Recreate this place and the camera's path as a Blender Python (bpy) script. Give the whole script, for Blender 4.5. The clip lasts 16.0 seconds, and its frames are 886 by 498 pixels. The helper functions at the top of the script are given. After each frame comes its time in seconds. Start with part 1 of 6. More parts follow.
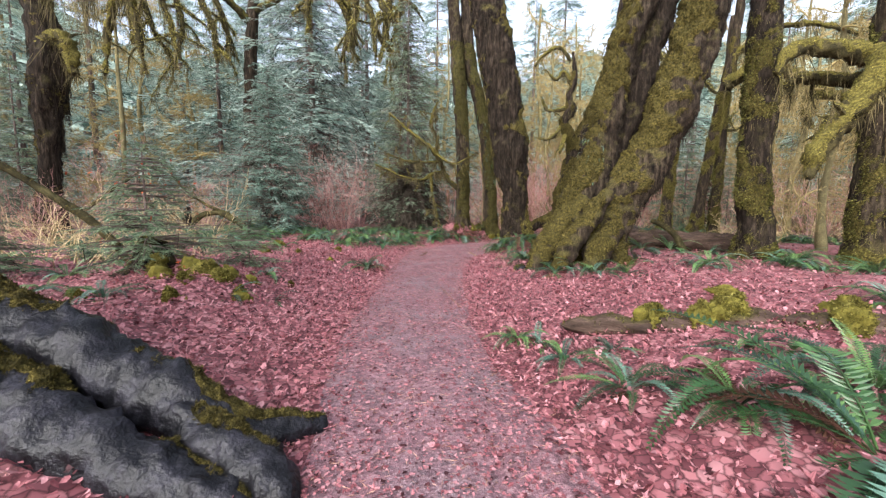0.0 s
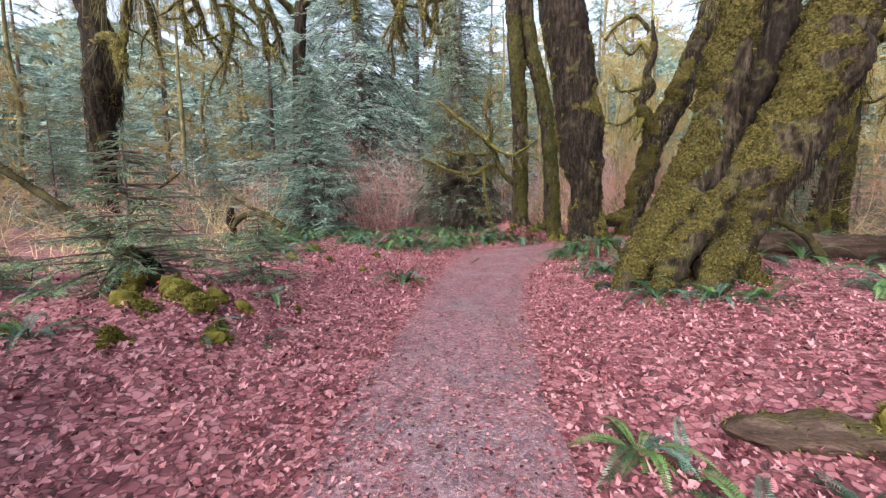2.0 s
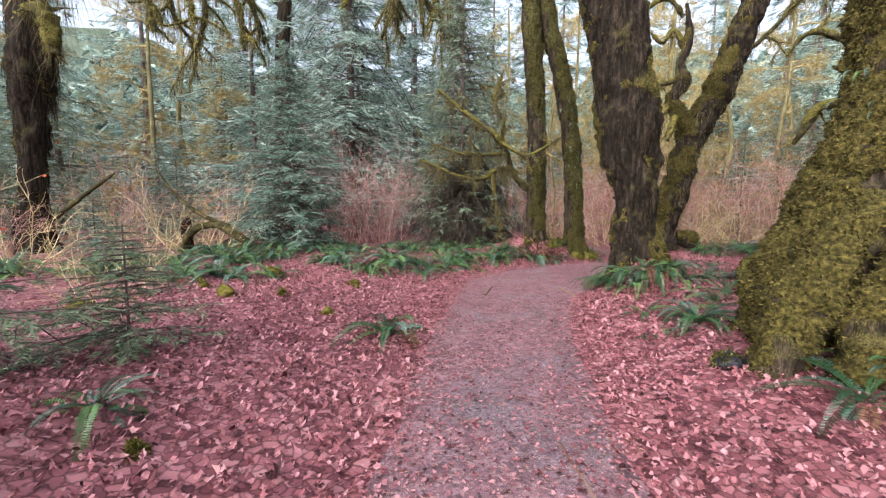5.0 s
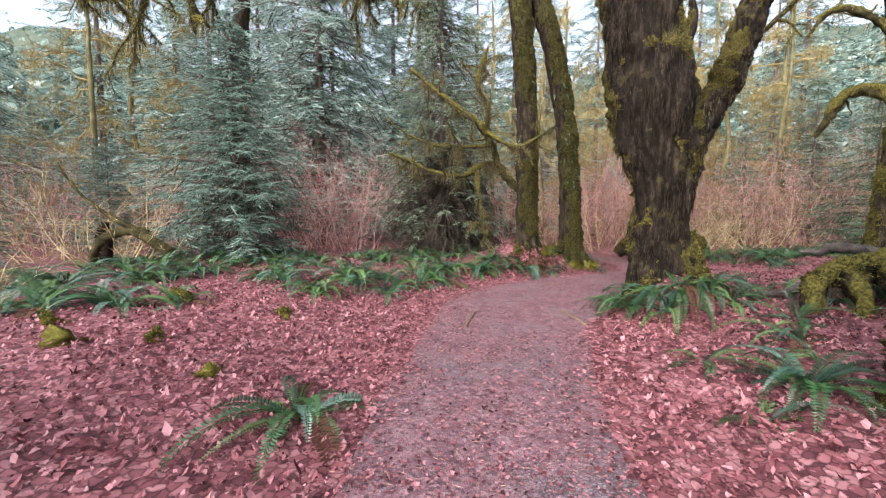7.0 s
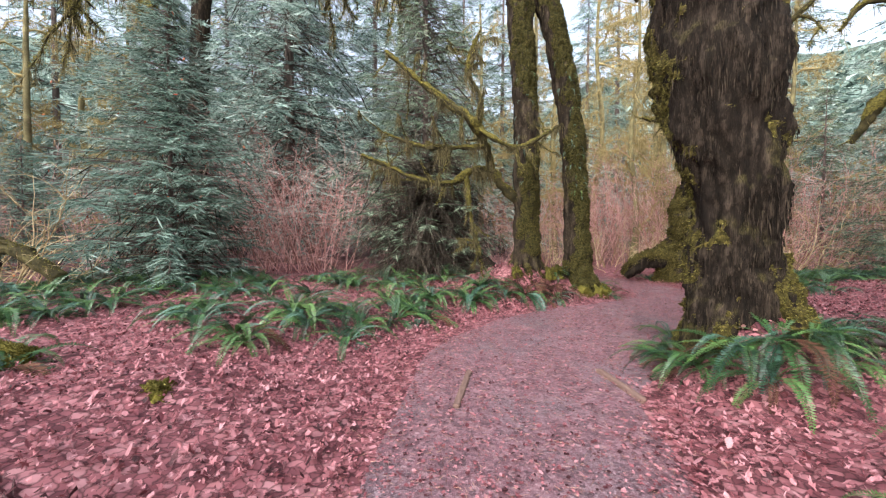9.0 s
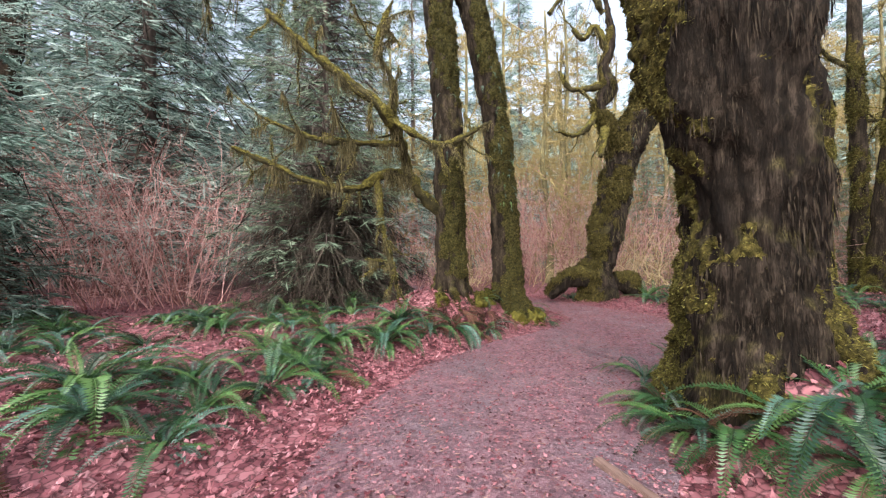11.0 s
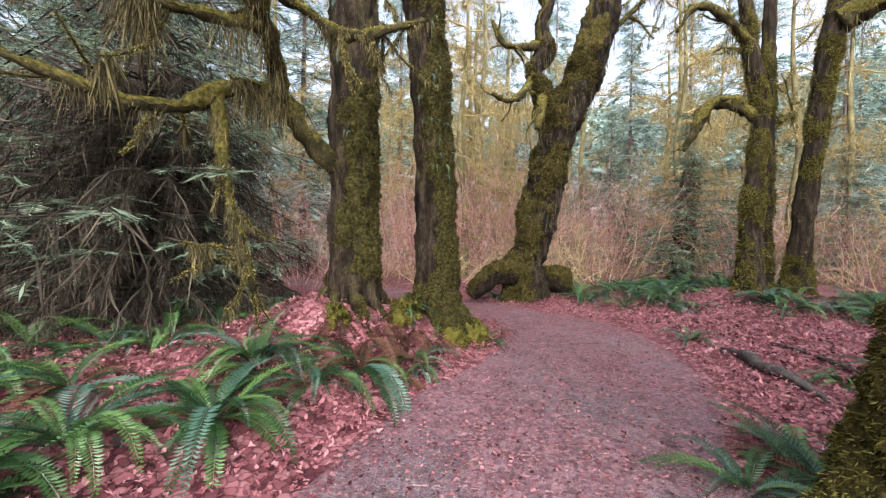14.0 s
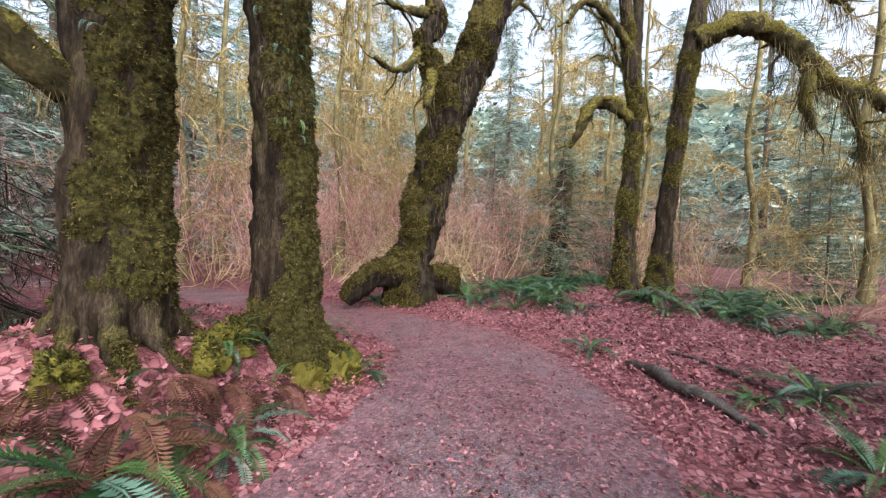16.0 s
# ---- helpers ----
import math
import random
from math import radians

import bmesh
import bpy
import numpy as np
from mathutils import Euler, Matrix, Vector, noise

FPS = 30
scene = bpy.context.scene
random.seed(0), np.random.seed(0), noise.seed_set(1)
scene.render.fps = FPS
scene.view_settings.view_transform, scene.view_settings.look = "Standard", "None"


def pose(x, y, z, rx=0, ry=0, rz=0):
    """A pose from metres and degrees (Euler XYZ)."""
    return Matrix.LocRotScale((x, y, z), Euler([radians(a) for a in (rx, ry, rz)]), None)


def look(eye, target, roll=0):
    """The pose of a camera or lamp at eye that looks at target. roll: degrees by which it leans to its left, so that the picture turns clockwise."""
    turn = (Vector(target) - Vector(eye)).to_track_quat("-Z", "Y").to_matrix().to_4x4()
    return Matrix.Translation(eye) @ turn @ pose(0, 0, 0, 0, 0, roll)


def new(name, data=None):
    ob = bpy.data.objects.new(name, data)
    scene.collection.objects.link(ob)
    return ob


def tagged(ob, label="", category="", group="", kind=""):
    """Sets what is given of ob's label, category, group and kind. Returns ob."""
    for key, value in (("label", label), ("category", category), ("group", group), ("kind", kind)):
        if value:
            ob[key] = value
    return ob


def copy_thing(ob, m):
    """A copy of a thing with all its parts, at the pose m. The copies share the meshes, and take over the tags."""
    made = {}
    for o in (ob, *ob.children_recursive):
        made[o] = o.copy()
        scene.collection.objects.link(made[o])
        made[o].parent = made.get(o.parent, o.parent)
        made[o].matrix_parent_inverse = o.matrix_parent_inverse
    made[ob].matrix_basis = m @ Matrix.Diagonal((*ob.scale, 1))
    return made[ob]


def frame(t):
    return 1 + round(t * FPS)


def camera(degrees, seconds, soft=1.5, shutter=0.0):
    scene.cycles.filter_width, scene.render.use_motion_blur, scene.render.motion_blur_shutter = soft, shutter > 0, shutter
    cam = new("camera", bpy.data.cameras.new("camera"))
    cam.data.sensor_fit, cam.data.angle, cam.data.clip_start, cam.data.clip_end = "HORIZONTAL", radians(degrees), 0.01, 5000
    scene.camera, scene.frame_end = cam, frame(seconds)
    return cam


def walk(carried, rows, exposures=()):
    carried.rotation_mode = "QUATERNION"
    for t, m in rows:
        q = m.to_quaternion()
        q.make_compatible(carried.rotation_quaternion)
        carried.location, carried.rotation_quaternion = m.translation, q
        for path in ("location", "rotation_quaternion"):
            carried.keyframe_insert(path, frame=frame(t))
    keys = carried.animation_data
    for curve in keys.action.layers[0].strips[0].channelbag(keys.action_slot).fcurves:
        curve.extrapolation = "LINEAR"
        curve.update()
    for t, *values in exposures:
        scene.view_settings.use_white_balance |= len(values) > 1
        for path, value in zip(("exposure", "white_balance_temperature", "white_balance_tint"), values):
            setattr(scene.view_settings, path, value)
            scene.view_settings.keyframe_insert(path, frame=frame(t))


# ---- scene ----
cam = camera(98.7, 16.0, soft=1.3)
METRES, EYE, TILT, LEAN, TURN = 15.0, 1.5, 0.0, 0.0, 0.0
ROWS = [
    (0.0, 0.0, 0.0, 0.0, 0.07, -6.01, -0.65),
    (0.5, 0.0023, 0.0302, 0.0012, 1.2, -5.93, -0.43),
    (1.0, 0.0009, 0.0628, 0.0022, 1.88, -6.11, -0.34),
    (1.5, 0.0021, 0.0935, 0.0036, 4.29, -6.16, -0.12),
    (2.0, -0.0022, 0.1233, 0.004, 8.04, -6.57, 0.04),
    (2.5, -0.0072, 0.1508, 0.0073, 9.32, -6.52, 0.06),
    (3.0, -0.0088, 0.1815, 0.0072, 9.65, -6.22, 0.13),
    (3.5, -0.0158, 0.213, 0.0059, 9.43, -5.81, -0.14),
    (4.0, -0.0262, 0.2414, 0.0064, 8.74, -5.43, -0.43),
    (6.5, -0.0354, 0.4032, 0.0031, 6.42, -4.76, 0.04),
    (7.0, -0.0315, 0.4384, 0.0023, 5.63, -4.34, -0.1),
    (7.5, -0.0309, 0.4741, 0.0016, 5.36, -3.93, -0.15),
    (8.0, -0.0337, 0.5063, 0.0032, 5.12, -3.67, -0.19),
    (10.5, -0.0447, 0.6649, 0.0023, -5.55, 1.02, 0.17),
    (11.0, -0.0427, 0.6939, -0.0004, -10.01, 1.31, 0.59),
    (11.5, -0.0391, 0.7278, -0.0006, -11.59, 0.9, 0.43),
    (12.0, -0.039, 0.7592, -0.0002, -13.78, -0.12, -0.2),
    (12.5, -0.0346, 0.7922, -0.0031, -15.3, -0.95, -0.34),
    (13.0, -0.0292, 0.8243, -0.0019, -17.79, -0.79, -0.86),
    (13.5, -0.0231, 0.8558, 0.001, -22.11, -0.19, -1.19),
    (14.0, -0.0131, 0.8844, -0.0002, -25.69, -0.39, -0.95),
    (14.5, -0.0009, 0.9085, 0.0003, -31.13, -0.76, -1.19),
    (15.0, 0.0137, 0.9312, 0.0019, -36.98, -1.1, -1.72),
    (15.5, 0.0336, 0.951, 0.0014, -40.44, -1.12, -1.64),
    (16.0, 0.0484, 0.9698, 0.0024, -43.16, -0.86, -1.98),
]
walk(cam, [(t, pose(0, 0, EYE, TILT, LEAN, TURN) @ pose(METRES * x, METRES * y, METRES * z, 90 + pitch, roll, yaw)) for t, x, y, z, yaw, pitch, roll in ROWS],
     [(0.0, 1.8, 6150, 10), (16.0, 1.8, 6150, 10)])

# ---- light: a bright overcast sky over a forest clearing ----
world = bpy.data.worlds.new("overcast_sky")
scene.world = world
world.use_nodes = True
wn, wl = world.node_tree.nodes, world.node_tree.links
wn.clear()
sky = wn.new("ShaderNodeTexSky")
sky.sky_type, sky.sun_disc = "NISHITA", False
sky.sun_elevation, sky.sun_rotation = radians(34), radians(205)
sky.air_density, sky.dust_density, sky.ozone_density = 1.0, 4.0, 1.5
grey = wn.new("ShaderNodeHueSaturation")
grey.inputs["Saturation"].default_value = 0.45
back = wn.new("ShaderNodeBackground")
back.inputs["Strength"].default_value = 0.15
out = wn.new("ShaderNodeOutputWorld")
wl.new(sky.outputs["Color"], grey.inputs["Color"])
wl.new(grey.outputs["Color"], back.inputs["Color"])
wl.new(back.outputs["Background"], out.inputs["Surface"])
sun = new("sun", bpy.data.lights.new("sun", "SUN"))
sun.data.energy, sun.data.angle, sun.data.color = 1.5, radians(85), (1.0, 0.96, 0.9)
sun.matrix_world = look((-8, -17, 12.5), (0, 0, 0))


# ---- materials ----
def ramp_stops(node, stops):
    els = node.color_ramp.elements
    els[0].position, els[0].color = stops[0][0], (*stops[0][1], 1)
    els[1].position, els[1].color = stops[-1][0], (*stops[-1][1], 1)
    for p, c in stops[1:-1]:
        els.new(p).color = (*c, 1)


def material(name, stops, scale=6.0, rough=0.75, bump=0.3, fine=60.0, island=0.0, stretch=(1, 1, 1), obj_random=0.0, spec=0.1, translucent=0.0,
             top=None, top_range=(0.1, 0.6), wet=0.0, stain=None, stain_scale=0.6):
    """A mottled natural surface: colours by two noises, with relief, and (top) a growth of moss where the surface faces up and where a noise lets it."""
    m = bpy.data.materials.new(name)
    m.use_nodes = True
    n, l = m.node_tree.nodes, m.node_tree.links
    bsdf = n["Principled BSDF"]
    geo, tex = n.new("ShaderNodeNewGeometry"), n.new("ShaderNodeTexCoord")
    mp = n.new("ShaderNodeMapping")
    mp.inputs["Scale"].default_value = stretch
    l.new(geo.outputs["Position"], mp.inputs["Vector"])
    big, small = n.new("ShaderNodeTexNoise"), n.new("ShaderNodeTexNoise")
    big.inputs["Scale"].default_value, big.inputs["Detail"].default_value = scale, 6
    small.inputs["Scale"].default_value, small.inputs["Detail"].default_value = fine, 4
    l.new(mp.outputs["Vector"], big.inputs["Vector"])
    l.new(mp.outputs["Vector"], small.inputs["Vector"])
    mix = n.new("ShaderNodeMix")
    mix.inputs["Factor"].default_value = 0.35
    l.new(big.outputs["Fac"], mix.inputs["A"])
    l.new(small.outputs["Fac"], mix.inputs["B"])
    value = mix.outputs["Result"]
    for source, amount in ((geo.outputs["Random Per Island"], island), (None, obj_random)):
        if amount:
            if source is None:
                source = n.new("ShaderNodeObjectInfo").outputs["Random"]
            mx = n.new("ShaderNodeMix")
            mx.inputs["Factor"].default_value = amount
            l.new(value, mx.inputs["A"])
            l.new(source, mx.inputs["B"])
            value = mx.outputs["Result"]
    ramp = n.new("ShaderNodeValToRGB")
    ramp_stops(ramp, stops)
    l.new(value, ramp.inputs["Fac"])
    colour = ramp.outputs["Color"]
    if stain:
        sn, sr, sm = n.new("ShaderNodeTexNoise"), n.new("ShaderNodeMapRange"), n.new("ShaderNodeMix")
        sn.inputs["Scale"].default_value, sn.inputs["Detail"].default_value = stain_scale, 5
        l.new(geo.outputs["Position"], sn.inputs["Vector"])
        sr.inputs["From Min"].default_value, sr.inputs["From Max"].default_value = 0.5, 0.66
        l.new(sn.outputs["Fac"], sr.inputs["Value"])
        sm.data_type = "RGBA"
        sm.inputs["B"].default_value = (*stain, 1)
        l.new(sr.outputs["Result"], sm.inputs["Factor"])
        l.new(colour, sm.inputs["A"])
        colour = sm.outputs["Result"]
    if top:
        sep, add, mr, tm = n.new("ShaderNodeSeparateXYZ"), n.new("ShaderNodeMath"), n.new("ShaderNodeMapRange"), n.new("ShaderNodeMix")
        patch = n.new("ShaderNodeTexNoise")
        patch.inputs["Scale"].default_value, patch.inputs["Detail"].default_value = 1.7, 6
        l.new(geo.outputs["Position"], patch.inputs["Vector"])
        l.new(geo.outputs["Normal"], sep.inputs["Vector"])
        mul = n.new("ShaderNodeMath")
        mul.operation, mul.inputs[1].default_value = "MULTIPLY_ADD", 0.45
        l.new(sep.outputs["Z"], mul.inputs[0])
        l.new(patch.outputs["Fac"], mul.inputs[2])
        mr.inputs["From Min"].default_value, mr.inputs["From Max"].default_value = top_range
        l.new(mul.outputs["Value"], mr.inputs["Value"])
        tr = n.new("ShaderNodeValToRGB")
        ramp_stops(tr, top)
        l.new(small.outputs["Fac"], tr.inputs["Fac"])
        tm.data_type = "RGBA"
        l.new(mr.outputs["Result"], tm.inputs["Factor"])
        l.new(colour, tm.inputs["A"])
        l.new(tr.outputs["Color"], tm.inputs["B"])
        colour = tm.outputs["Result"]
    l.new(colour, bsdf.inputs["Base Color"])
    bsdf.inputs["Roughness"].default_value = rough
    bsdf.inputs["Specular IOR Level"].default_value = spec
    if wet:
        wr = n.new("ShaderNodeMapRange")
        wr.inputs["From Min"].default_value, wr.inputs["From Max"].default_value = 0.35, 0.65
        wr.inputs["To Min"].default_value, wr.inputs["To Max"].default_value = rough - wet, rough
        l.new(big.outputs["Fac"], wr.inputs["Value"])
        l.new(wr.outputs["Result"], bsdf.inputs["Roughness"])
    if bump:
        bp = n.new("ShaderNodeBump")
        bp.inputs["Strength"].default_value, bp.inputs["Distance"].default_value = bump, 0.03
        l.new(mix.outputs["Result"], bp.inputs["Height"])
        l.new(bp.outputs["Normal"], bsdf.inputs["Normal"])
    if translucent:
        bsdf.inputs["Subsurface Weight"].default_value = 0.0
        trn, ms = n.new("ShaderNodeBsdfTranslucent"), n.new("ShaderNodeMixShader")
        ms.inputs["Fac"].default_value = translucent
        l.new(colour, trn.inputs["Color"])
        l.new(bsdf.outputs["BSDF"], ms.inputs[1])
        l.new(trn.outputs["BSDF"], ms.inputs[2])
        l.new(ms.outputs["Shader"], n["Material Output"].inputs["Surface"])
    return m


MOSS = [(0.28, (0.008, 0.007, 0.0025)), (0.5, (0.042, 0.035, 0.011)), (0.72, (0.125, 0.102, 0.033))]


def leaf_mould():
    """Trodden leaves seen as a mosaic of pink-brown scraps with dark gaps."""
    m = bpy.data.materials.new("leaf_mould")
    m.use_nodes = True
    n, l = m.node_tree.nodes, m.node_tree.links
    bsdf, geo = n["Principled BSDF"], n.new("ShaderNodeNewGeometry")
    warp, mixv = n.new("ShaderNodeTexNoise"), n.new("ShaderNodeMix")
    warp.inputs["Scale"].default_value, warp.inputs["Detail"].default_value = 14, 3
    mixv.data_type, mixv.inputs["Factor"].default_value = "VECTOR", 0.06
    l.new(geo.outputs["Position"], warp.inputs["Vector"])
    l.new(geo.outputs["Position"], mixv.inputs["A"])
    l.new(warp.outputs["Color"], mixv.inputs["B"])
    cell, edge = n.new("ShaderNodeTexVoronoi"), n.new("ShaderNodeTexVoronoi")
    edge.feature = "DISTANCE_TO_EDGE"
    for q in (cell, edge):
        q.inputs["Scale"].default_value = 15
        l.new(mixv.outputs["Result"], q.inputs["Vector"])
    grain, ramp, dark, mul = n.new("ShaderNodeTexNoise"), n.new("ShaderNodeValToRGB"), n.new("ShaderNodeValToRGB"), n.new("ShaderNodeMix")
    grain.inputs["Scale"].default_value, grain.inputs["Detail"].default_value = 3, 7
    l.new(geo.outputs["Position"], grain.inputs["Vector"])
    sep, val = n.new("ShaderNodeSeparateColor"), n.new("ShaderNodeMix")
    l.new(cell.outputs["Color"], sep.inputs["Color"])
    val.inputs["Factor"].default_value = 0.5
    l.new(grain.outputs["Fac"], val.inputs["A"])
    l.new(sep.outputs["Red"], val.inputs["B"])
    ramp_stops(ramp, [(0.22, (0.07, 0.022, 0.027)), (0.42, (0.18, 0.062, 0.071)), (0.6, (0.28, 0.108, 0.118)), (0.8, (0.37, 0.18, 0.19))])
    l.new(val.outputs["Result"], ramp.inputs["Fac"])
    ramp_stops(dark, [(0.0, (0.1, 0.08, 0.08)), (0.14, (1, 1, 1))])
    l.new(edge.outputs["Distance"], dark.inputs["Fac"])
    mul.data_type, mul.blend_type, mul.inputs["Factor"].default_value = "RGBA", "MULTIPLY", 0.75
    l.new(ramp.outputs["Color"], mul.inputs["A"])
    l.new(dark.outputs["Color"], mul.inputs["B"])
    l.new(mul.outputs["Result"], bsdf.inputs["Base Color"])
    bump = n.new("ShaderNodeBump")
    bump.inputs["Strength"].default_value, bump.inputs["Distance"].default_value = 0.8, 0.03
    l.new(sep.outputs["Green"], bump.inputs["Height"])
    l.new(bump.outputs["Normal"], bsdf.inputs["Normal"])
    bsdf.inputs["Roughness"].default_value = 0.6
    bsdf.inputs["Specular IOR Level"].default_value = 0.2
    return m


def packed_gravel():
    """Trodden grit with crushed leaves in it: fine stones, pink-brown crumbs, and worn grey patches where the stones lie bare and wet."""
    m = bpy.data.materials.new("packed_gravel")
    m.use_nodes = True
    n, l = m.node_tree.nodes, m.node_tree.links
    bsdf, geo = n["Principled BSDF"], n.new("ShaderNodeNewGeometry")

    def tex(kind, scale, detail=0):
        q = n.new(kind)
        q.inputs["Scale"].default_value = scale
        if detail:
            q.inputs["Detail"].default_value = detail
        l.new(geo.outputs["Position"], q.inputs["Vector"])
        return q

    def blend(a, b, fac, kind="MIX"):
        q = n.new("ShaderNodeMix")
        q.data_type, q.blend_type = "RGBA", kind
        l.new(a, q.inputs["A"])
        l.new(b, q.inputs["B"])
        if isinstance(fac, float):
            q.inputs["Factor"].default_value = fac
        else:
            l.new(fac, q.inputs["Factor"])
        return q.outputs["Result"]

    def ramp(source, stops):
        q = n.new("ShaderNodeValToRGB")
        ramp_stops(q, stops)
        l.new(source, q.inputs["Fac"])
        return q.outputs["Color"]

    stones, crumbs, worn, grain, blotch = tex("ShaderNodeTexVoronoi", 95), tex("ShaderNodeTexVoronoi", 34), tex("ShaderNodeTexNoise", 0.9, 6), tex("ShaderNodeTexNoise", 170, 3), tex("ShaderNodeTexNoise", 5, 6)
    sep, sep2 = n.new("ShaderNodeSeparateColor"), n.new("ShaderNodeSeparateColor")
    l.new(stones.outputs["Color"], sep.inputs["Color"])
    l.new(crumbs.outputs["Color"], sep2.inputs["Color"])
    grey = ramp(sep.outputs["Red"], [(0.0, (0.045, 0.034, 0.040)), (0.5, (0.14, 0.103, 0.120)), (0.85, (0.225, 0.178, 0.196)), (1.0, (0.36, 0.31, 0.32))])
    pink = ramp(sep2.outputs["Red"], [(0.0, (0.08, 0.03, 0.037)), (0.4, (0.2, 0.083, 0.098)), (0.8, (0.275, 0.13, 0.15)), (1.0, (0.37, 0.21, 0.22))])
    mask = ramp(worn.outputs["Fac"], [(0.47, (0.08, 0.08, 0.08)), (0.66, (0.85, 0.85, 0.85))])
    base = blend(blend(pink, grey, 0.3), grey, mask)
    base = blend(base, ramp(grain.outputs["Fac"], [(0.3, (0.45, 0.43, 0.43)), (0.6, (1.1, 1.1, 1.1))]), 0.8, "MULTIPLY")
    base = blend(base, ramp(blotch.outputs["Fac"], [(0.3, (0.6, 0.57, 0.58)), (0.55, (1.05, 1.05, 1.05))]), 0.75, "MULTIPLY")
    l.new(base, bsdf.inputs["Base Color"])
    height = blend(stones.outputs["Distance"], grain.outputs["Fac"], 0.5)
    bump = n.new("ShaderNodeBump")
    bump.inputs["Strength"].default_value, bump.inputs["Distance"].default_value = 0.8, 0.012
    l.new(height, bump.inputs["Height"])
    l.new(bump.outputs["Normal"], bsdf.inputs["Normal"])
    rough = n.new("ShaderNodeMapRange")
    rough.inputs["From Min"].default_value, rough.inputs["From Max"].default_value, rough.inputs["To Min"].default_value, rough.inputs["To Max"].default_value = 0.45, 0.65, 0.62, 0.4
    l.new(worn.outputs["Fac"], rough.inputs["Value"])
    l.new(rough.outputs["Result"], bsdf.inputs["Roughness"])
    bsdf.inputs["Specular IOR Level"].default_value = 0.3
    return m


M_SOIL = leaf_mould()
M_SLOPE = material("wooded_slope", [(0.3, (0.03, 0.045, 0.03)), (0.5, (0.08, 0.10, 0.07)), (0.7, (0.14, 0.15, 0.11))], scale=0.2, fine=3, bump=0.5)
M_PATH = packed_gravel()
M_LEAF = material("fallen_maple_leaf", [(0.2, (0.03, 0.0072, 0.0092)), (0.34, (0.12, 0.032, 0.038)), (0.5, (0.24, 0.08, 0.09)), (0.66, (0.33, 0.135, 0.147)), (0.82, (0.4, 0.2, 0.215)), (0.92, (0.33, 0.14, 0.07))],
                  scale=9, fine=80, island=0.66, bump=0.5, rough=0.5, spec=0.25, translucent=0.1)
M_STRAW = material("needle_litter", [(0.3, (0.15, 0.0675, 0.045)), (0.7, (0.375, 0.225, 0.165))], island=0.9, bump=0)
M_BARK = material("furrowed_bark", [(0.34, (0.003, 0.0021, 0.0014)), (0.5, (0.02, 0.0138, 0.009)), (0.68, (0.075, 0.056, 0.038))], scale=5, fine=34, stretch=(2.6, 2.6, 0.5), bump=1.0,
                  rough=0.85, top=MOSS, top_range=(0.58, 0.85))
M_BARK_DARK = material("dark_shaggy_bark", [(0.32, (0.002, 0.0014, 0.001)), (0.5, (0.0125, 0.0086, 0.006)), (0.68, (0.055, 0.04, 0.029))], scale=5, fine=34, stretch=(2.8, 2.8, 0.4), bump=1.0,
                       rough=0.88, top=MOSS, top_range=(0.62, 0.9))
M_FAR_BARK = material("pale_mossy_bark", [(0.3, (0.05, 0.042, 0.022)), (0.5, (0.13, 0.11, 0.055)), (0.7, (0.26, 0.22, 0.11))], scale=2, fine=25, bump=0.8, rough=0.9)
M_ROOT = material("wet_root_bark", [(0.34, (0.002, 0.002, 0.0025)), (0.5, (0.009, 0.0085, 0.0105)), (0.68, (0.032, 0.03, 0.038))], scale=7, fine=45, bump=0.9, rough=0.4, spec=0.2, wet=0.12)
M_MOSS = material("moss_tufts", [(0.25, (0.009, 0.0076, 0.0023)), (0.42, (0.034, 0.028, 0.008)), (0.58, (0.083, 0.067, 0.019)), (0.75, (0.18, 0.143, 0.045))], island=0.4, scale=3, bump=0, rough=0.8, translucent=0.25)
M_MOSS_BRIGHT = material("yellow_moss_tufts", [(0.25, (0.045, 0.04, 0.009)), (0.5, (0.125, 0.11, 0.025)), (0.75, (0.25, 0.217, 0.065))], island=0.5, scale=3, bump=0, rough=0.8, translucent=0.25)
M_MOSS_GREEN = material("green_moss_tufts", [(0.25, (0.01584, 0.01584, 0.00432)), (0.5, (0.0684, 0.0648, 0.01584)), (0.75, (0.1944, 0.1764, 0.0504))], island=0.5, scale=3, bump=0, rough=0.8, translucent=0.25)
M_MOSS_LIMB = material("limb_moss_tufts", [(0.25, (0.03, 0.026, 0.007)), (0.45, (0.11, 0.094, 0.022)), (0.6, (0.24, 0.205, 0.05)), (0.75, (0.44, 0.375, 0.11))], island=0.5, scale=3, bump=0, rough=0.8, translucent=0.25)
M_QUILT = material("moss_quilt", [(0.34, (0.008, 0.0067, 0.002)), (0.5, (0.044, 0.0355, 0.0095)), (0.68, (0.135, 0.105, 0.028))], scale=24, fine=150, bump=1.0, rough=0.9)
M_LIMB_QUILT = material("limb_moss_quilt", [(0.34, (0.016, 0.0135, 0.0035)), (0.5, (0.078, 0.066, 0.016)), (0.66, (0.18, 0.15, 0.038))], scale=24, fine=150, bump=1.0, rough=0.9)
M_QUILT_GREEN = material("green_moss_quilt", [(0.34, (0.007, 0.0063, 0.002)), (0.5, (0.033, 0.029, 0.0085)), (0.68, (0.1, 0.085, 0.024))], scale=24, fine=150, bump=1.0, rough=0.9)
M_MOSS_PAD = material("moss_pad", [(0.3, (0.03, 0.027, 0.0045)), (0.7, (0.15, 0.1275, 0.0225))], scale=12, fine=60, bump=0.8)
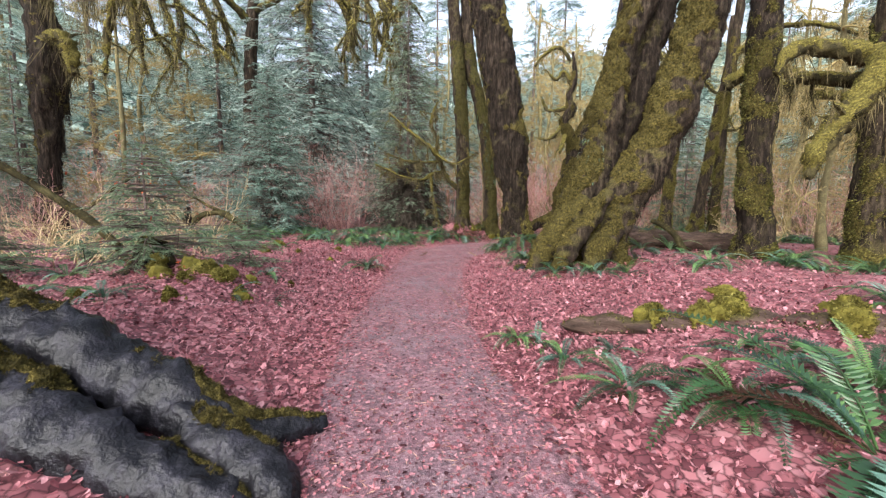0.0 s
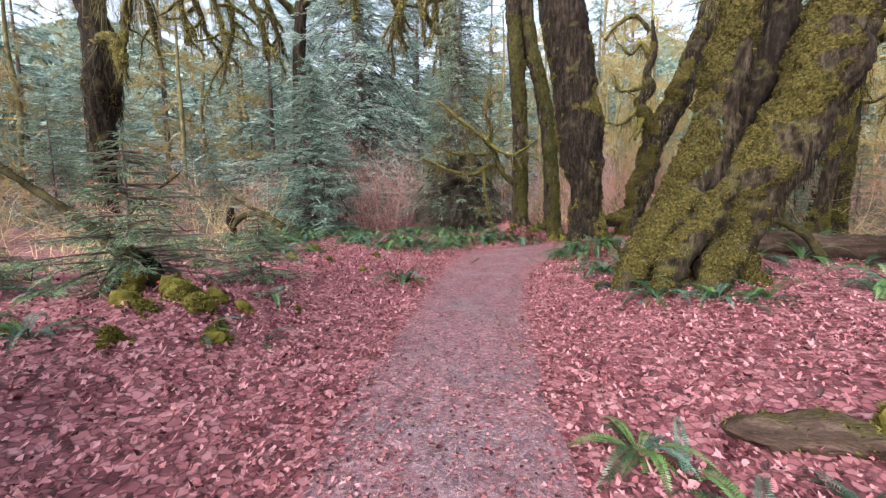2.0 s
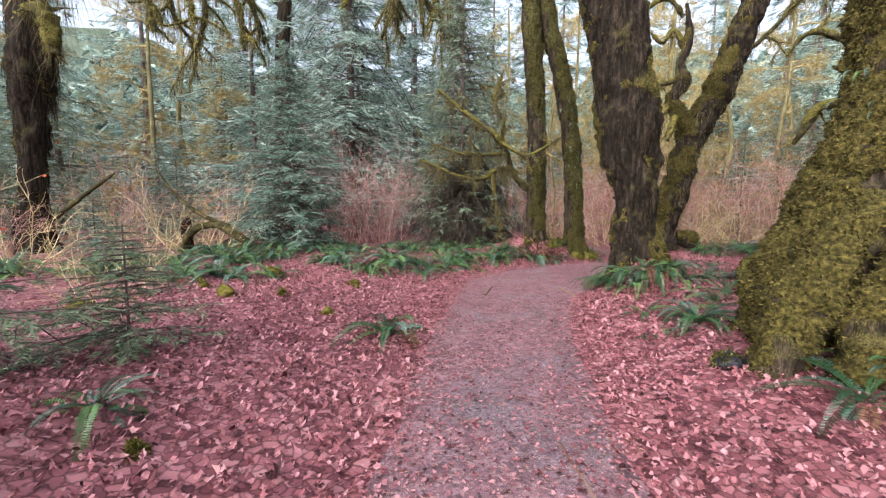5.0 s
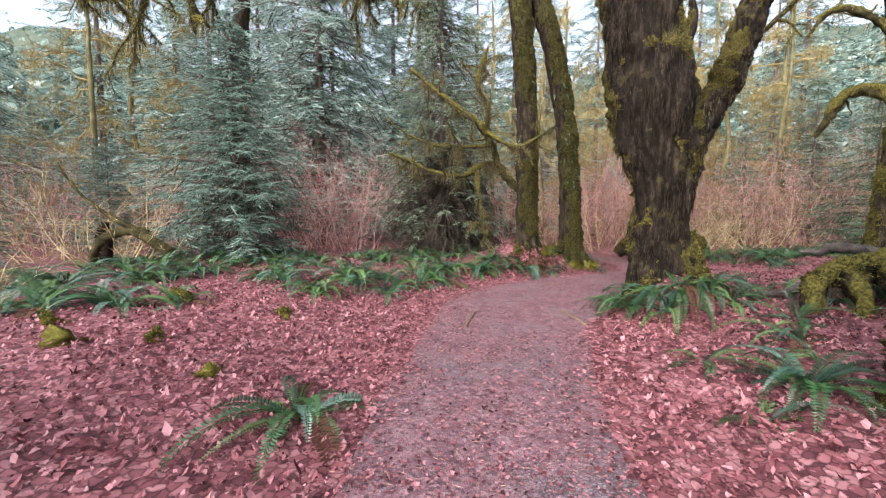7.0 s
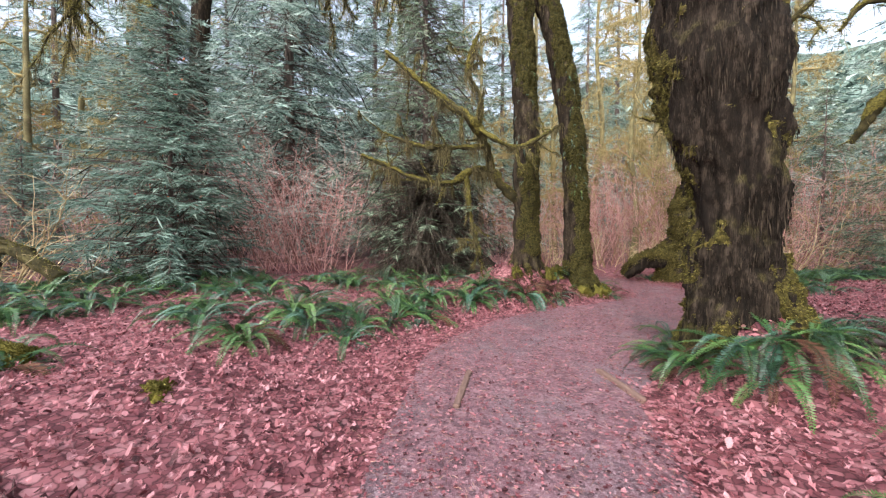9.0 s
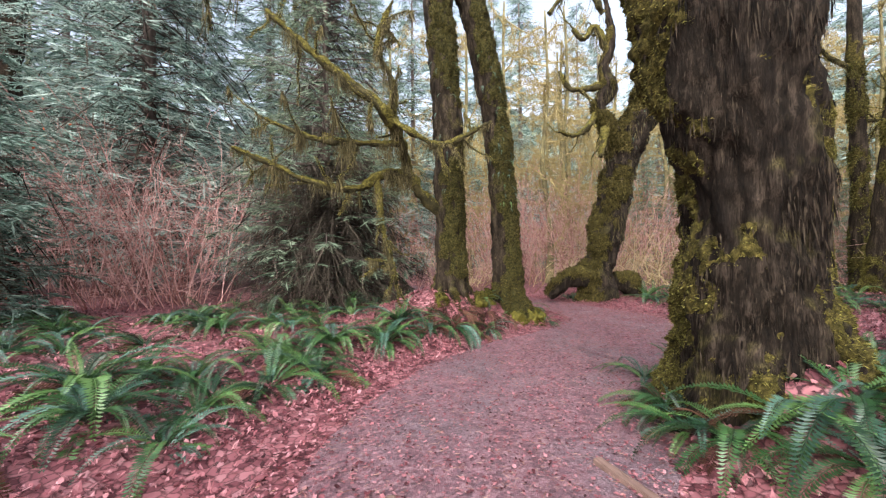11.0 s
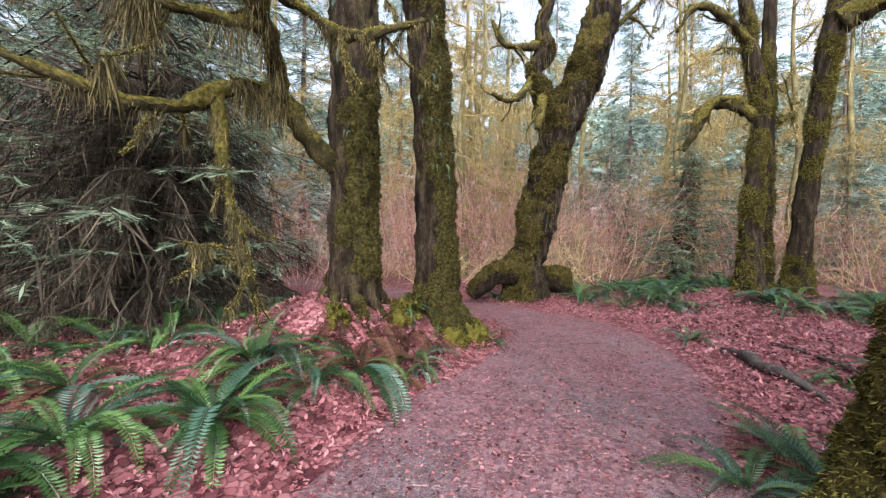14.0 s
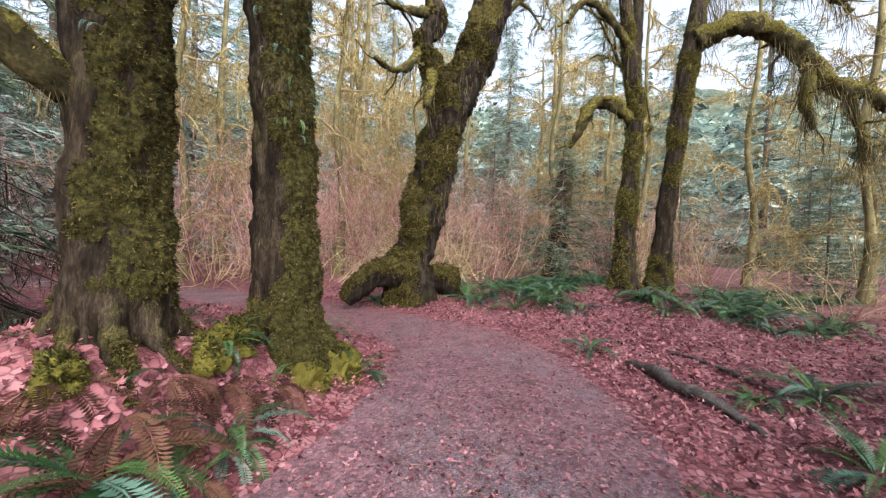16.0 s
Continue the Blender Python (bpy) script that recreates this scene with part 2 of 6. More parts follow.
M_SHAG = material("hanging_moss", [(0.25, (0.03, 0.024, 0.012)), (0.5, (0.088, 0.072, 0.033)), (0.75, (0.19, 0.157, 0.075))], island=0.7, scale=2, bump=0, rough=0.9, translucent=0.2)
M_SHAG_DARK = material("brown_hanging_moss", [(0.25, (0.0045, 0.003375, 0.002625)), (0.5, (0.0165, 0.012, 0.00825)), (0.75, (0.04875, 0.036, 0.02475))], island=0.7, scale=2, bump=0, rough=0.9)
M_LIMB = material("mossy_limb", [(0.3, (0.007, 0.006, 0.003)), (0.5, (0.034, 0.028, 0.012)), (0.7, (0.1, 0.083, 0.034))], scale=5, fine=40, bump=0.9, rough=0.9)
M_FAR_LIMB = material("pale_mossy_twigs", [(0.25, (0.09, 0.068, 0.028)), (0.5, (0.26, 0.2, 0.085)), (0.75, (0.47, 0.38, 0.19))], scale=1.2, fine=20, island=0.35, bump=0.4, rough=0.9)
M_BRUSH = material("bare_vine_maple", [(0.25, (0.2, 0.085, 0.075)), (0.5, (0.48, 0.255, 0.225)), (0.75, (0.66, 0.42, 0.38))], scale=0.8, island=0.6, bump=0, rough=0.8)
M_BRUSH_TAN = material("bare_tan_brush", [(0.25, (0.2, 0.14, 0.07)), (0.5, (0.44, 0.33, 0.18)), (0.75, (0.62, 0.5, 0.3))], scale=0.8, island=0.6, bump=0, rough=0.8)
M_FERN = material("fern_frond", [(0.25, (0.006, 0.023, 0.007)), (0.5, (0.025, 0.07, 0.019)), (0.75, (0.09, 0.165, 0.045))], scale=2.5, fine=25, obj_random=0.55, bump=0, rough=0.38, spec=0.5, translucent=0.2)
# pale fronds, the bluish sky sheen of wet ferns put into their colour
M_FERN_PALE = material("pale_sheen_fern_frond", [(0.25, (0.018, 0.048, 0.03)), (0.5, (0.044, 0.098, 0.066)), (0.75, (0.105, 0.18, 0.135))], scale=2.5, fine=25, obj_random=0.5, bump=0, rough=0.4, spec=0.5, translucent=0.15)
M_FERN_OLD = material("withered_frond", [(0.25, (0.022, 0.01, 0.006)), (0.5, (0.062, 0.027, 0.017)), (0.75, (0.11, 0.056, 0.034))], scale=2.5, obj_random=0.5, bump=0, rough=0.7)
# far spruces: distance haze put into the colour, much paler than real needles
M_SPRUCE_HAZED = material("hazed_spruce_needles", [(0.25, (0.03, 0.05, 0.04)), (0.5, (0.22, 0.31, 0.265)), (0.75, (0.49, 0.575, 0.51))], scale=0.9, island=0.55, bump=0, rough=0.6, translucent=0.35)
M_HEMLOCK = material("dark_conifer_needles", [(0.25, (0.016, 0.028, 0.017)), (0.5, (0.13, 0.18, 0.12)), (0.75, (0.32, 0.38, 0.27))], scale=0.9, island=0.55, bump=0, rough=0.6, translucent=0.35)
M_YOUNG = material("young_spruce_needles", [(0.25, (0.03, 0.055, 0.042)), (0.5, (0.13, 0.195, 0.155)), (0.75, (0.31, 0.4, 0.335))], scale=0.9, island=0.55, bump=0, rough=0.6, translucent=0.3)
M_SAPLING = material("sapling_needles", [(0.25, (0.034, 0.06, 0.036)), (0.5, (0.12, 0.17, 0.10)), (0.75, (0.25, 0.31, 0.19))], scale=0.9, island=0.55, bump=0, rough=0.6, translucent=0.2)
M_DEADTWIG = material("dead_conifer_twigs", [(0.25, (0.010, 0.0075, 0.0055)), (0.5, (0.04, 0.031, 0.023)), (0.75, (0.1, 0.082, 0.062))], scale=1, island=0.6, bump=0, rough=0.9)
M_CONBARK = material("conifer_bark", [(0.3, (0.05, 0.035, 0.03)), (0.7, (0.17, 0.13, 0.115))], scale=4, stretch=(2, 2, 0.5), bump=0.8)
M_LOG = material("rotting_log_wood", [(0.3, (0.0135, 0.009, 0.0075)), (0.5, (0.045, 0.0285, 0.021)), (0.7, (0.1125, 0.075, 0.06))], scale=4, fine=30, stretch=(0.5, 3, 3), bump=1.0,
                 top=MOSS, top_range=(0.9, 1.08))
M_DRIFT = material("weathered_wood", [(0.3, (0.015, 0.012, 0.011)), (0.5, (0.06, 0.049, 0.045)), (0.7, (0.15, 0.13, 0.12))], scale=6, fine=40, stretch=(1, 1, 1), bump=1.0, rough=0.7)
M_BOARD = material("edging_board", [(0.3, (0.084, 0.049, 0.0385)), (0.7, (0.238, 0.154, 0.126))], scale=6, fine=50, stretch=(1, 0.2, 1), bump=0.6)
M_BERRY = material("orange_leaf", [(0.3, (0.22, 0.04, 0.02)), (0.7, (0.4, 0.1, 0.04))], island=0.7, bump=0)


# ---- building tools ----
rng = np.random.default_rng(7)


class Build:
    """Gathers faces for one mesh."""

    def __init__(self):
        self.v, self.f, self.count, self.side = [], [], 0, None

    def add(self, verts, faces):
        self.v.append(np.asarray(verts, float).reshape(-1, 3))
        self.f += [tuple(i + self.count for i in f) for f in faces]
        self.count += len(self.v[-1])

    def tube(self, pts, radii, sides=5, rough=0.0, freq=2.0, cap=True, flat=1.0):
        pts = np.asarray(pts, float)
        k = len(pts)
        tan = np.gradient(pts, axis=0)
        tan /= np.linalg.norm(tan, axis=1)[:, None] + 1e-9
        ref = np.array([0.0, 0, 1]) if abs(tan[:, 2]).mean() < 0.8 else np.array([0, 1.0, 0])
        a = np.cross(tan, ref)
        a /= np.linalg.norm(a, axis=1)[:, None] + 1e-9
        b = np.cross(tan, a)
        ang = np.arange(sides) * 2 * math.pi / sides
        r = np.broadcast_to(np.asarray(radii, float)[:, None], (k, sides)).copy()
        if rough:
            for i in range(k):
                for j in range(sides):
                    q = pts[i] + (a[i] * math.cos(ang[j]) + b[i] * math.sin(ang[j])) * r[i, j]
                    s = Vector((q[0] * freq, q[1] * freq, q[2] * freq * 0.35))
                    r[i, j] *= 1 + rough * (noise.noise(s) + 0.5 * noise.noise(s * 2.7) + 0.3 * noise.noise(s * 6.1))
        v = pts[:, None] + r[..., None] * (a[:, None] * np.cos(ang)[None, :, None] + flat * b[:, None] * np.sin(ang)[None, :, None])
        f = [(i * sides + j, i * sides + (j + 1) % sides, (i + 1) * sides + (j + 1) % sides, (i + 1) * sides + j) for i in range(k - 1) for j in range(sides)]
        if cap and sides > 2:
            f += [tuple(range(sides))[::-1], tuple((k - 1) * sides + j for j in range(sides))]
        self.add(v, f)

    def slivers(self, base, way, length, width):
        """Many narrow two-triangle blades: base points, directions, lengths and widths."""
        base, way = np.asarray(base, float), np.asarray(way, float)
        n = len(base)
        if not n:
            return
        side = np.cross(way, rng.normal(size=(n, 3)))
        side /= np.linalg.norm(side, axis=1)[:, None] + 1e-9
        L, W = np.asarray(length)[:, None] * np.ones((n, 1)), np.asarray(width)[:, None] * np.ones((n, 1))
        v = np.stack([base - side * W * 0.3, base + way * L * 0.45 + side * W * 0.5, base + way * L, base + way * L * 0.5 - side * W * 0.5], 1)
        self.v.append(v.reshape(-1, 3))
        c = self.count
        self.f += [(c + 4 * i, c + 4 * i + 1, c + 4 * i + 2, c + 4 * i + 3) for i in range(n)]
        self.count += 4 * n

    def mesh(self, name, mat, smooth=True, origin=(0, 0, 0)):
        me = bpy.data.meshes.new(name)
        v = np.concatenate(self.v) - np.asarray(origin, float) if self.v else np.zeros((0, 3))
        me.from_pydata(v.tolist(), [], self.f)
        if smooth:
            me.shade_smooth()
        me.materials.append(mat)
        return me


def part(name, b, mat, parent, label="", smooth=True):
    """One mesh object, built in world places, under a thing that stands unturned."""
    o = parent.location if parent.type == "EMPTY" else parent.parent.location
    ob = new(name, b.mesh(name, mat, smooth, o))
    ob.parent = parent
    return tagged(ob, label)


def thing(name, place, label, category, group=""):
    ob = new(name)
    ob.location = place
    ob.empty_display_size = 0.2
    return tagged(ob, label, category, group)


def smooth_line(pts, step=0.25):
    """A smooth curve through points, cut at even steps; columns beyond the third are carried along."""
    p = np.asarray(pts, float)
    seg = np.linalg.norm(np.diff(p[:, :3], axis=0), axis=1)
    out_pts = []
    for i in range(len(p) - 1):
        p0, p1, p2, p3 = p[max(i - 1, 0)], p[i], p[i + 1], p[min(i + 2, len(p) - 1)]
        for u in np.arange(0, 1, 1 / max(2, math.ceil(seg[i] / step))):
            out_pts.append(0.5 * (2 * p1 + (p2 - p0) * u + (2 * p0 - 5 * p1 + 4 * p2 - p3) * u * u + (3 * p1 - p0 - 3 * p2 + p3) * u ** 3))
    out_pts.append(p[-1])
    return np.array(out_pts)


# ---- the lie of the land ----
PATH = smooth_line([(0.1, -60, 1.1), (0.1, -8, 1.0), (0.1, 0, 0.95), (0.0, 2, 0.92), (-0.35, 4.3, 0.88), (-0.4, 8.6, 0.95), (-0.2, 11.5, 1.2), (0.35, 13.6, 1.5), (1.9, 15.6, 1.45),
                    (3.7, 16.9, 1.35), (4.9, 18.4, 1.25), (4.9, 20.4, 1.0), (4.2, 23, 0.95), (3.0, 26, 0.95), (0.5, 30, 1.0), (-6, 36, 1.0)], 0.4)
MOUNDS = [(0.75, 18.3, 1.3, 0.74), (2.2, 18.7, 1.1, 0.25), (2.45, 13.05, 0.8, 0.95), (3.3, 9.3, 1.5, 0.18), (6.7, 21.9, 1.3, 0.05), (11.0, 18.2, 2.2, 0.25), (-3.6, 5.6, 1.1, 0.25),
          (-4.9, 6.3, 1.0, 0.2), (-3.2, 2.0, 1.8, 0.25), (2.4, 2.2, 1.2, 0.12), (-9, 17.5, 4, 0.2)]


def off_path(x, y):
    d = np.hypot(PATH[:, 0] - x, PATH[:, 1] - y) - PATH[:, 2]
    return d.min()


def lie(x, y):
    d = off_path(x, y)
    u = min(max((d + 0.05) / 3.2, 0), 1)
    z = 0.26 * u * u * (3 - 2 * u)
    w = min(max((d + 0.1) / 0.9, 0), 1)
    z += w * (0.10 * noise.noise((x * 0.45, y * 0.45, 0)) + 0.05 * noise.noise((x * 1.3, y * 1.3, 3)) + 0.02 * noise.noise((x * 4, y * 4, 5))) + 0.012 * noise.noise((x * 1.1, y * 1.1, 9))
    for mx, my, r, h in MOUNDS:
        q = ((x - mx) ** 2 + (y - my) ** 2) / (r * r)
        if q < 6:
            z += h * math.exp(-q * 1.2) * w
    far = math.hypot(x - 2, y - 14)
    if far > 45:
        z += (far - 45) ** 1.25 * 0.11 * (0.75 + 0.35 * noise.noise((x * 0.012, y * 0.012, 1))) * (1 if far < 400 else 400 / far) * max(0.25, min(1, (y + 20) / 50))
    return z


def spread(lo, hi, step, reach):
    core = np.arange(lo, hi + 1e-6, step)
    grow, s = [], step
    while sum(grow) < reach:
        s *= 1.16
        grow.append(s)
    g = np.cumsum(grow)
    return np.concatenate([(lo - g)[::-1], core, hi + g])


GX, GY = spread(-10, 13, 0.12, 2600), spread(-3, 25, 0.12, 2600)
GZ = np.array([[lie(x, y) for x in GX] for y in GY])


def lies(x, y):
    """The ground's height at many places of the near ground at once."""
    i, j = np.clip(np.searchsorted(GX, x) - 1, 0, len(GX) - 2), np.clip(np.searchsorted(GY, y) - 1, 0, len(GY) - 2)
    u, w = (x - GX[i]) / (GX[i + 1] - GX[i]), (y - GY[j]) / (GY[j + 1] - GY[j])
    return (GZ[j, i] * (1 - u) + GZ[j, i + 1] * u) * (1 - w) + (GZ[j + 1, i] * (1 - u) + GZ[j + 1, i + 1] * u) * w


def off_paths(x, y):
    near = PATH[(PATH[:, 1] > -12) & (PATH[:, 1] < 36)]
    best = np.full(len(x), 1e9)
    for px, py, pw in near:
        best = np.minimum(best, np.hypot(px - x, py - y) - pw)
    return best


def ground():
    w = len(GX)
    v = [(x, y, GZ[j, i]) for j, y in enumerate(GY) for i, x in enumerate(GX)]
    f = [(j * w + i, j * w + i + 1, (j + 1) * w + i + 1, (j + 1) * w + i) for j in range(len(GY) - 1) for i in range(w - 1)]
    b = Build()
    b.add(v, f)
    me = b.mesh("ground", M_SOIL)
    me.materials.append(M_SLOPE)
    far = [int(math.hypot(v[q[0]][0] - 2, v[q[0]][1] - 14) > 40) for q in f]
    me.polygons.foreach_set("material_index", far)
    return tagged(new("ground", me), "damp forest floor of brown-red leaf mould and soil", "ground", kind="structure")


def footpath():
    line = PATH[(PATH[:, 1] > -30)]
    t = np.gradient(line[:, :2], axis=0)
    t /= np.linalg.norm(t, axis=1)[:, None]
    nrm = np.stack([t[:, 1], -t[:, 0]], 1)
    cols = np.linspace(-1, 1, 25)
    v, n = [], len(cols)
    for i in range(len(line)):
        for c in cols:
            edge = 1 + 0.16 * noise.noise((line[i, 0] * 0.9 + 7 * c, line[i, 1] * 0.9, 2)) if abs(c) > 0.9 else 1
            p = line[i, :2] + nrm[i] * c * line[i, 2] * edge
            v.append((*p, lie(*p) + 0.016 - 0.03 * abs(c) ** 6))
    f = [(i * n + j, i * n + j + 1, (i + 1) * n + j + 1, (i + 1) * n + j) for i in range(len(line) - 1) for j in range(n - 1)]
    b = Build()
    b.add(v, f)
    return tagged(new("path", b.mesh("path", M_PATH)), "damp trodden gravel footpath winding through the forest", "path", kind="structure")


ground()
footpath()


# ---- trees ----
def skin(pts, radii, sides, rough, freq, stretch=0.3, flat=1.0):
    """The rings of a gnarled trunk: points (k, sides, 3) and their outward directions."""
    k = len(pts)
    tan = np.gradient(pts, axis=0)
    tan /= np.linalg.norm(tan, axis=1)[:, None] + 1e-9
    ref = np.array([0.0, 0, 1]) if abs(tan[:, 2]).mean() < 0.75 else np.array([0, 1.0, 0])
    a = np.cross(tan, ref)
    a /= np.linalg.norm(a, axis=1)[:, None] + 1e-9
    b = np.cross(tan, a)
    ang = np.arange(sides) * 2 * math.pi / sides
    d = a[:, None] * np.cos(ang)[None, :, None] + b[:, None] * np.sin(ang)[None, :, None]
    r = np.broadcast_to(np.asarray(radii, float)[:, None], (k, sides)).copy()
    for i in range(k):
        up = tan[i, 2] * 0.7
        for j in range(sides):
            q = pts[i] + d[i, j] * r[i, j]
            s = Vector((q[0] * freq, q[1] * freq, q[2] * freq * (1 - up) + q[2] * freq * stretch * up))
            lump = noise.noise(Vector(q) * 1.1 * freq / 2.6) * 0.6
            r[i, j] += rough * min(0.5, radii[i] + 0.05) * (noise.noise(s) + lump + 0.55 * noise.noise(s * 2.3) + 0.4 * noise.noise(s * 5.3) + 0.22 * noise.noise(s * 11)) + 0.02 * noise.noise(Vector(q) * 17)
    return pts[:, None] + r[..., None] * d, d


def skin_mesh(b, v):
    k, s = v.shape[:2]
    b.add(v, [(i * s + j, i * s + (j + 1) % s, (i + 1) * s + (j + 1) % s, (i + 1) * s + j) for i in range(k - 1) for j in range(s)] + [tuple(range(s))[::-1], tuple((k - 1) * s + j for j in range(s))])


def pick(v, d, number, side, patchy, offset):
    k, s = v.shape[:2]
    i, j = rng.integers(0, k - 1, number), rng.integers(0, s, number)
    u, w = rng.random((2, number, 1))
    j2 = (j + 1) % s
    c = (v[i, j] * (1 - u) + v[i + 1, j] * u) * (1 - w) + (v[i, j2] * (1 - u) + v[i + 1, j2] * u) * w
    n = d[i, j]
    keep = np.ones(number, bool)
    if side is not None:
        keep &= (n @ np.asarray(side, float)) > rng.uniform(-0.55, 0.6, number)
    c, n = c[keep], n[keep]
    patch = np.array([noise.noise((p[0] * 2.1 + offset, p[1] * 2.1, p[2] * 1.6)) + 0.5 * noise.noise((p[0] * 6 + offset, p[1] * 6, p[2] * 5)) for p in c]) if len(c) else np.zeros(0)
    keep = (patch > rng.uniform(-0.3, 0.2, len(c)) * patchy - 0.06) & (c[:, 2] < 8)
    return c[keep], n[keep], patch[keep]


def fuzz(b, v, d, number, length, width, side=None, droop=0.4, patchy=1.0, offset=0.0):
    """Moss blades on a trunk's skin."""
    c, n, patch = pick(v, d, number, side, patchy, offset)
    way = n * rng.uniform(0.35, 1, (len(c), 1)) + rng.normal(size=c.shape) * 0.35 + np.array([0, 0, -droop])
    way /= np.linalg.norm(way, axis=1)[:, None] + 1e-9
    b.slivers(c - n * 0.006, way, length * rng.uniform(0.5, 1.5, len(c)), width * rng.uniform(0.6, 1.4, len(c)))


def drape(b, v, d, number, length, width, side=None, patchy=1.0):
    """Moss strands that hang close along a trunk's skin."""
    c, n, patch = pick(v, d, number, side, patchy, 9.0)
    way = np.array([0, 0, -1.0]) + n * 0.04 + rng.normal(size=c.shape) * 0.07
    b.slivers(c + n * 0.01, way, length * rng.uniform(0.25, 1.2, len(c)) * (0.5 + np.clip(patch, 0, 0.8)), width * rng.uniform(0.5, 1.5, len(c)))


def moss_shell(b, v, d, side, cover, thick, top=9.0):
    """A quilt of moss cushions lying on a trunk's skin where it faces (side) and where a noise lets it; gives the cushions' points, outward ways and cover."""
    k, s = v.shape[:2]
    m, h = np.zeros((k, s)), np.zeros((k, s))
    f = 0.75 * (d @ np.asarray(side, float)) if side is not None else np.full((k, s), 0.1)
    for i in range(k):
        for j in range(s):
            p = Vector(v[i, j])
            q = 0.8 * noise.noise(p * 1.25) + 0.5 * noise.noise(p * 3.7) + 0.25 * noise.noise(p * 9) + f[i, j] + cover
            if q <= 0:
                m[i, j], h[i, j] = q, -0.02
                continue
            knob = 1 - 1.5 * noise.voronoi(p * 8.5)[0][0] + 0.45 * noise.noise(p * 19)
            m[i, j], h[i, j] = q, thick * min(1, 2.5 * q) * (0.25 + 1.3 * knob)
    w = v + d * h[..., None]
    m = np.where(v[..., 2] > top, -1, m)
    keep = np.maximum(np.maximum(m[:-1], m[1:]), np.maximum(np.roll(m, -1, 1)[:-1], np.roll(m, -1, 1)[1:])) > 0
    b.add(w, [(i * s + j, i * s + (j + 1) % s, (i + 1) * s + (j + 1) % s, (i + 1) * s + j) for i, j in zip(*np.nonzero(keep))])
    return w, keep


def shell_fuzz(b, w, d, keep, density, length, width, most=24000):
    """Short blades that fray the cushions."""
    i, j = np.nonzero(keep & (w[:-1, :, 2] < 7.2))
    if not len(i):
        return
    j2 = (j + 1) % w.shape[1]
    area = np.linalg.norm(np.cross(w[i + 1, j] - w[i, j], w[i, j2] - w[i, j]), axis=1)
    number = int(min(most, density * area.sum()))
    c = rng.choice(len(i), number, p=area / area.sum())
    i, j, j2 = i[c], j[c], j2[c]
    u, t = rng.random((2, number, 1))
    p = (w[i, j] * (1 - u) + w[i + 1, j] * u) * (1 - t) + (w[i, j2] * (1 - u) + w[i + 1, j2] * u) * t
    way = d[i, j] * rng.uniform(0.3, 1, (number, 1)) + rng.normal(size=p.shape) * 0.4 + np.array([0, 0, -0.35])
    way /= np.linalg.norm(way, axis=1)[:, None]
    b.slivers(p - d[i, j] * 0.004, way, length * rng.uniform(0.4, 1.5, number), width * rng.uniform(0.6, 1.4, number))


def tufts_on(b, pts, radii, number, length=0.06, width=0.03, up=0.3, side=None):
    """Moss blades standing off a thin limb."""
    n = len(pts)
    i = rng.integers(0, n - 1, number)
    u = rng.random(number)[:, None]
    c = pts[i] * (1 - u) + pts[i + 1] * u
    tan = pts[i + 1] - pts[i]
    tan /= np.linalg.norm(tan, axis=1)[:, None] + 1e-9
    d = rng.normal(size=(number, 3))
    d -= tan * (d * tan).sum(1)[:, None]
    d /= np.linalg.norm(d, axis=1)[:, None] + 1e-9
    if side is not None:
        keep = (d @ np.asarray(side, float)) > rng.uniform(-0.8, 0.5, number)
        c, d, i = c[keep], d[keep], i[keep]
    r = np.asarray(radii)[i][:, None]
    way = d + rng.normal(size=d.shape) * 0.5 + np.array([0, 0, up])
    way /= np.linalg.norm(way, axis=1)[:, None]
    b.slivers(c + d * r * 0.97, way, length * rng.uniform(0.5, 1.4, len(c)), width * rng.uniform(0.6, 1.4, len(c)))


def shag_on(b, pts, radii, number, length=0.4, width=0.035, under=0.9):
    """Strands that hang straight down from a limb, in bunches."""
    n = len(pts)
    i = rng.integers(0, n - 1, number)
    u = rng.random(number)[:, None]
    c = pts[i] * (1 - u) + pts[i + 1] * u
    d = rng.normal(size=(number, 3)) * np.array([1, 1, 0.25])
    d /= np.linalg.norm(d, axis=1)[:, None] + 1e-9
    patch = np.array([noise.noise((p[0] * 3.3 + 5, p[1] * 3.3, p[2] * 3.3)) for p in c]) if number else np.zeros(0)
    keep = patch > rng.uniform(-0.15, 0.4, len(c))
    c, d, i, patch = c[keep], d[keep], i[keep], patch[keep]
    r = np.asarray(radii)[i][:, None]
    way = np.array([0, 0, -1.0]) + rng.normal(size=d.shape) * 0.2 + d * 0.06
    b.slivers(c + d * r * under, way, length * (0.2 + 1.4 * rng.random(len(c)) ** 1.5) * (0.6 + 1.5 * np.clip(patch, 0, 1)), width * rng.uniform(0.45, 1.3, len(c)))


def wander(start, way, length, steps, bend=0.25, droop=0.0):
    p, d = np.asarray(start, float), np.asarray(way, float) / np.linalg.norm(way)
    pts = [p]
    for _ in range(steps):
        d = d + rng.normal(size=3) * bend + np.array([0, 0, -droop])
        d /= np.linalg.norm(d)
        p = p + d * length / steps
        pts.append(p)
    return np.array(pts)


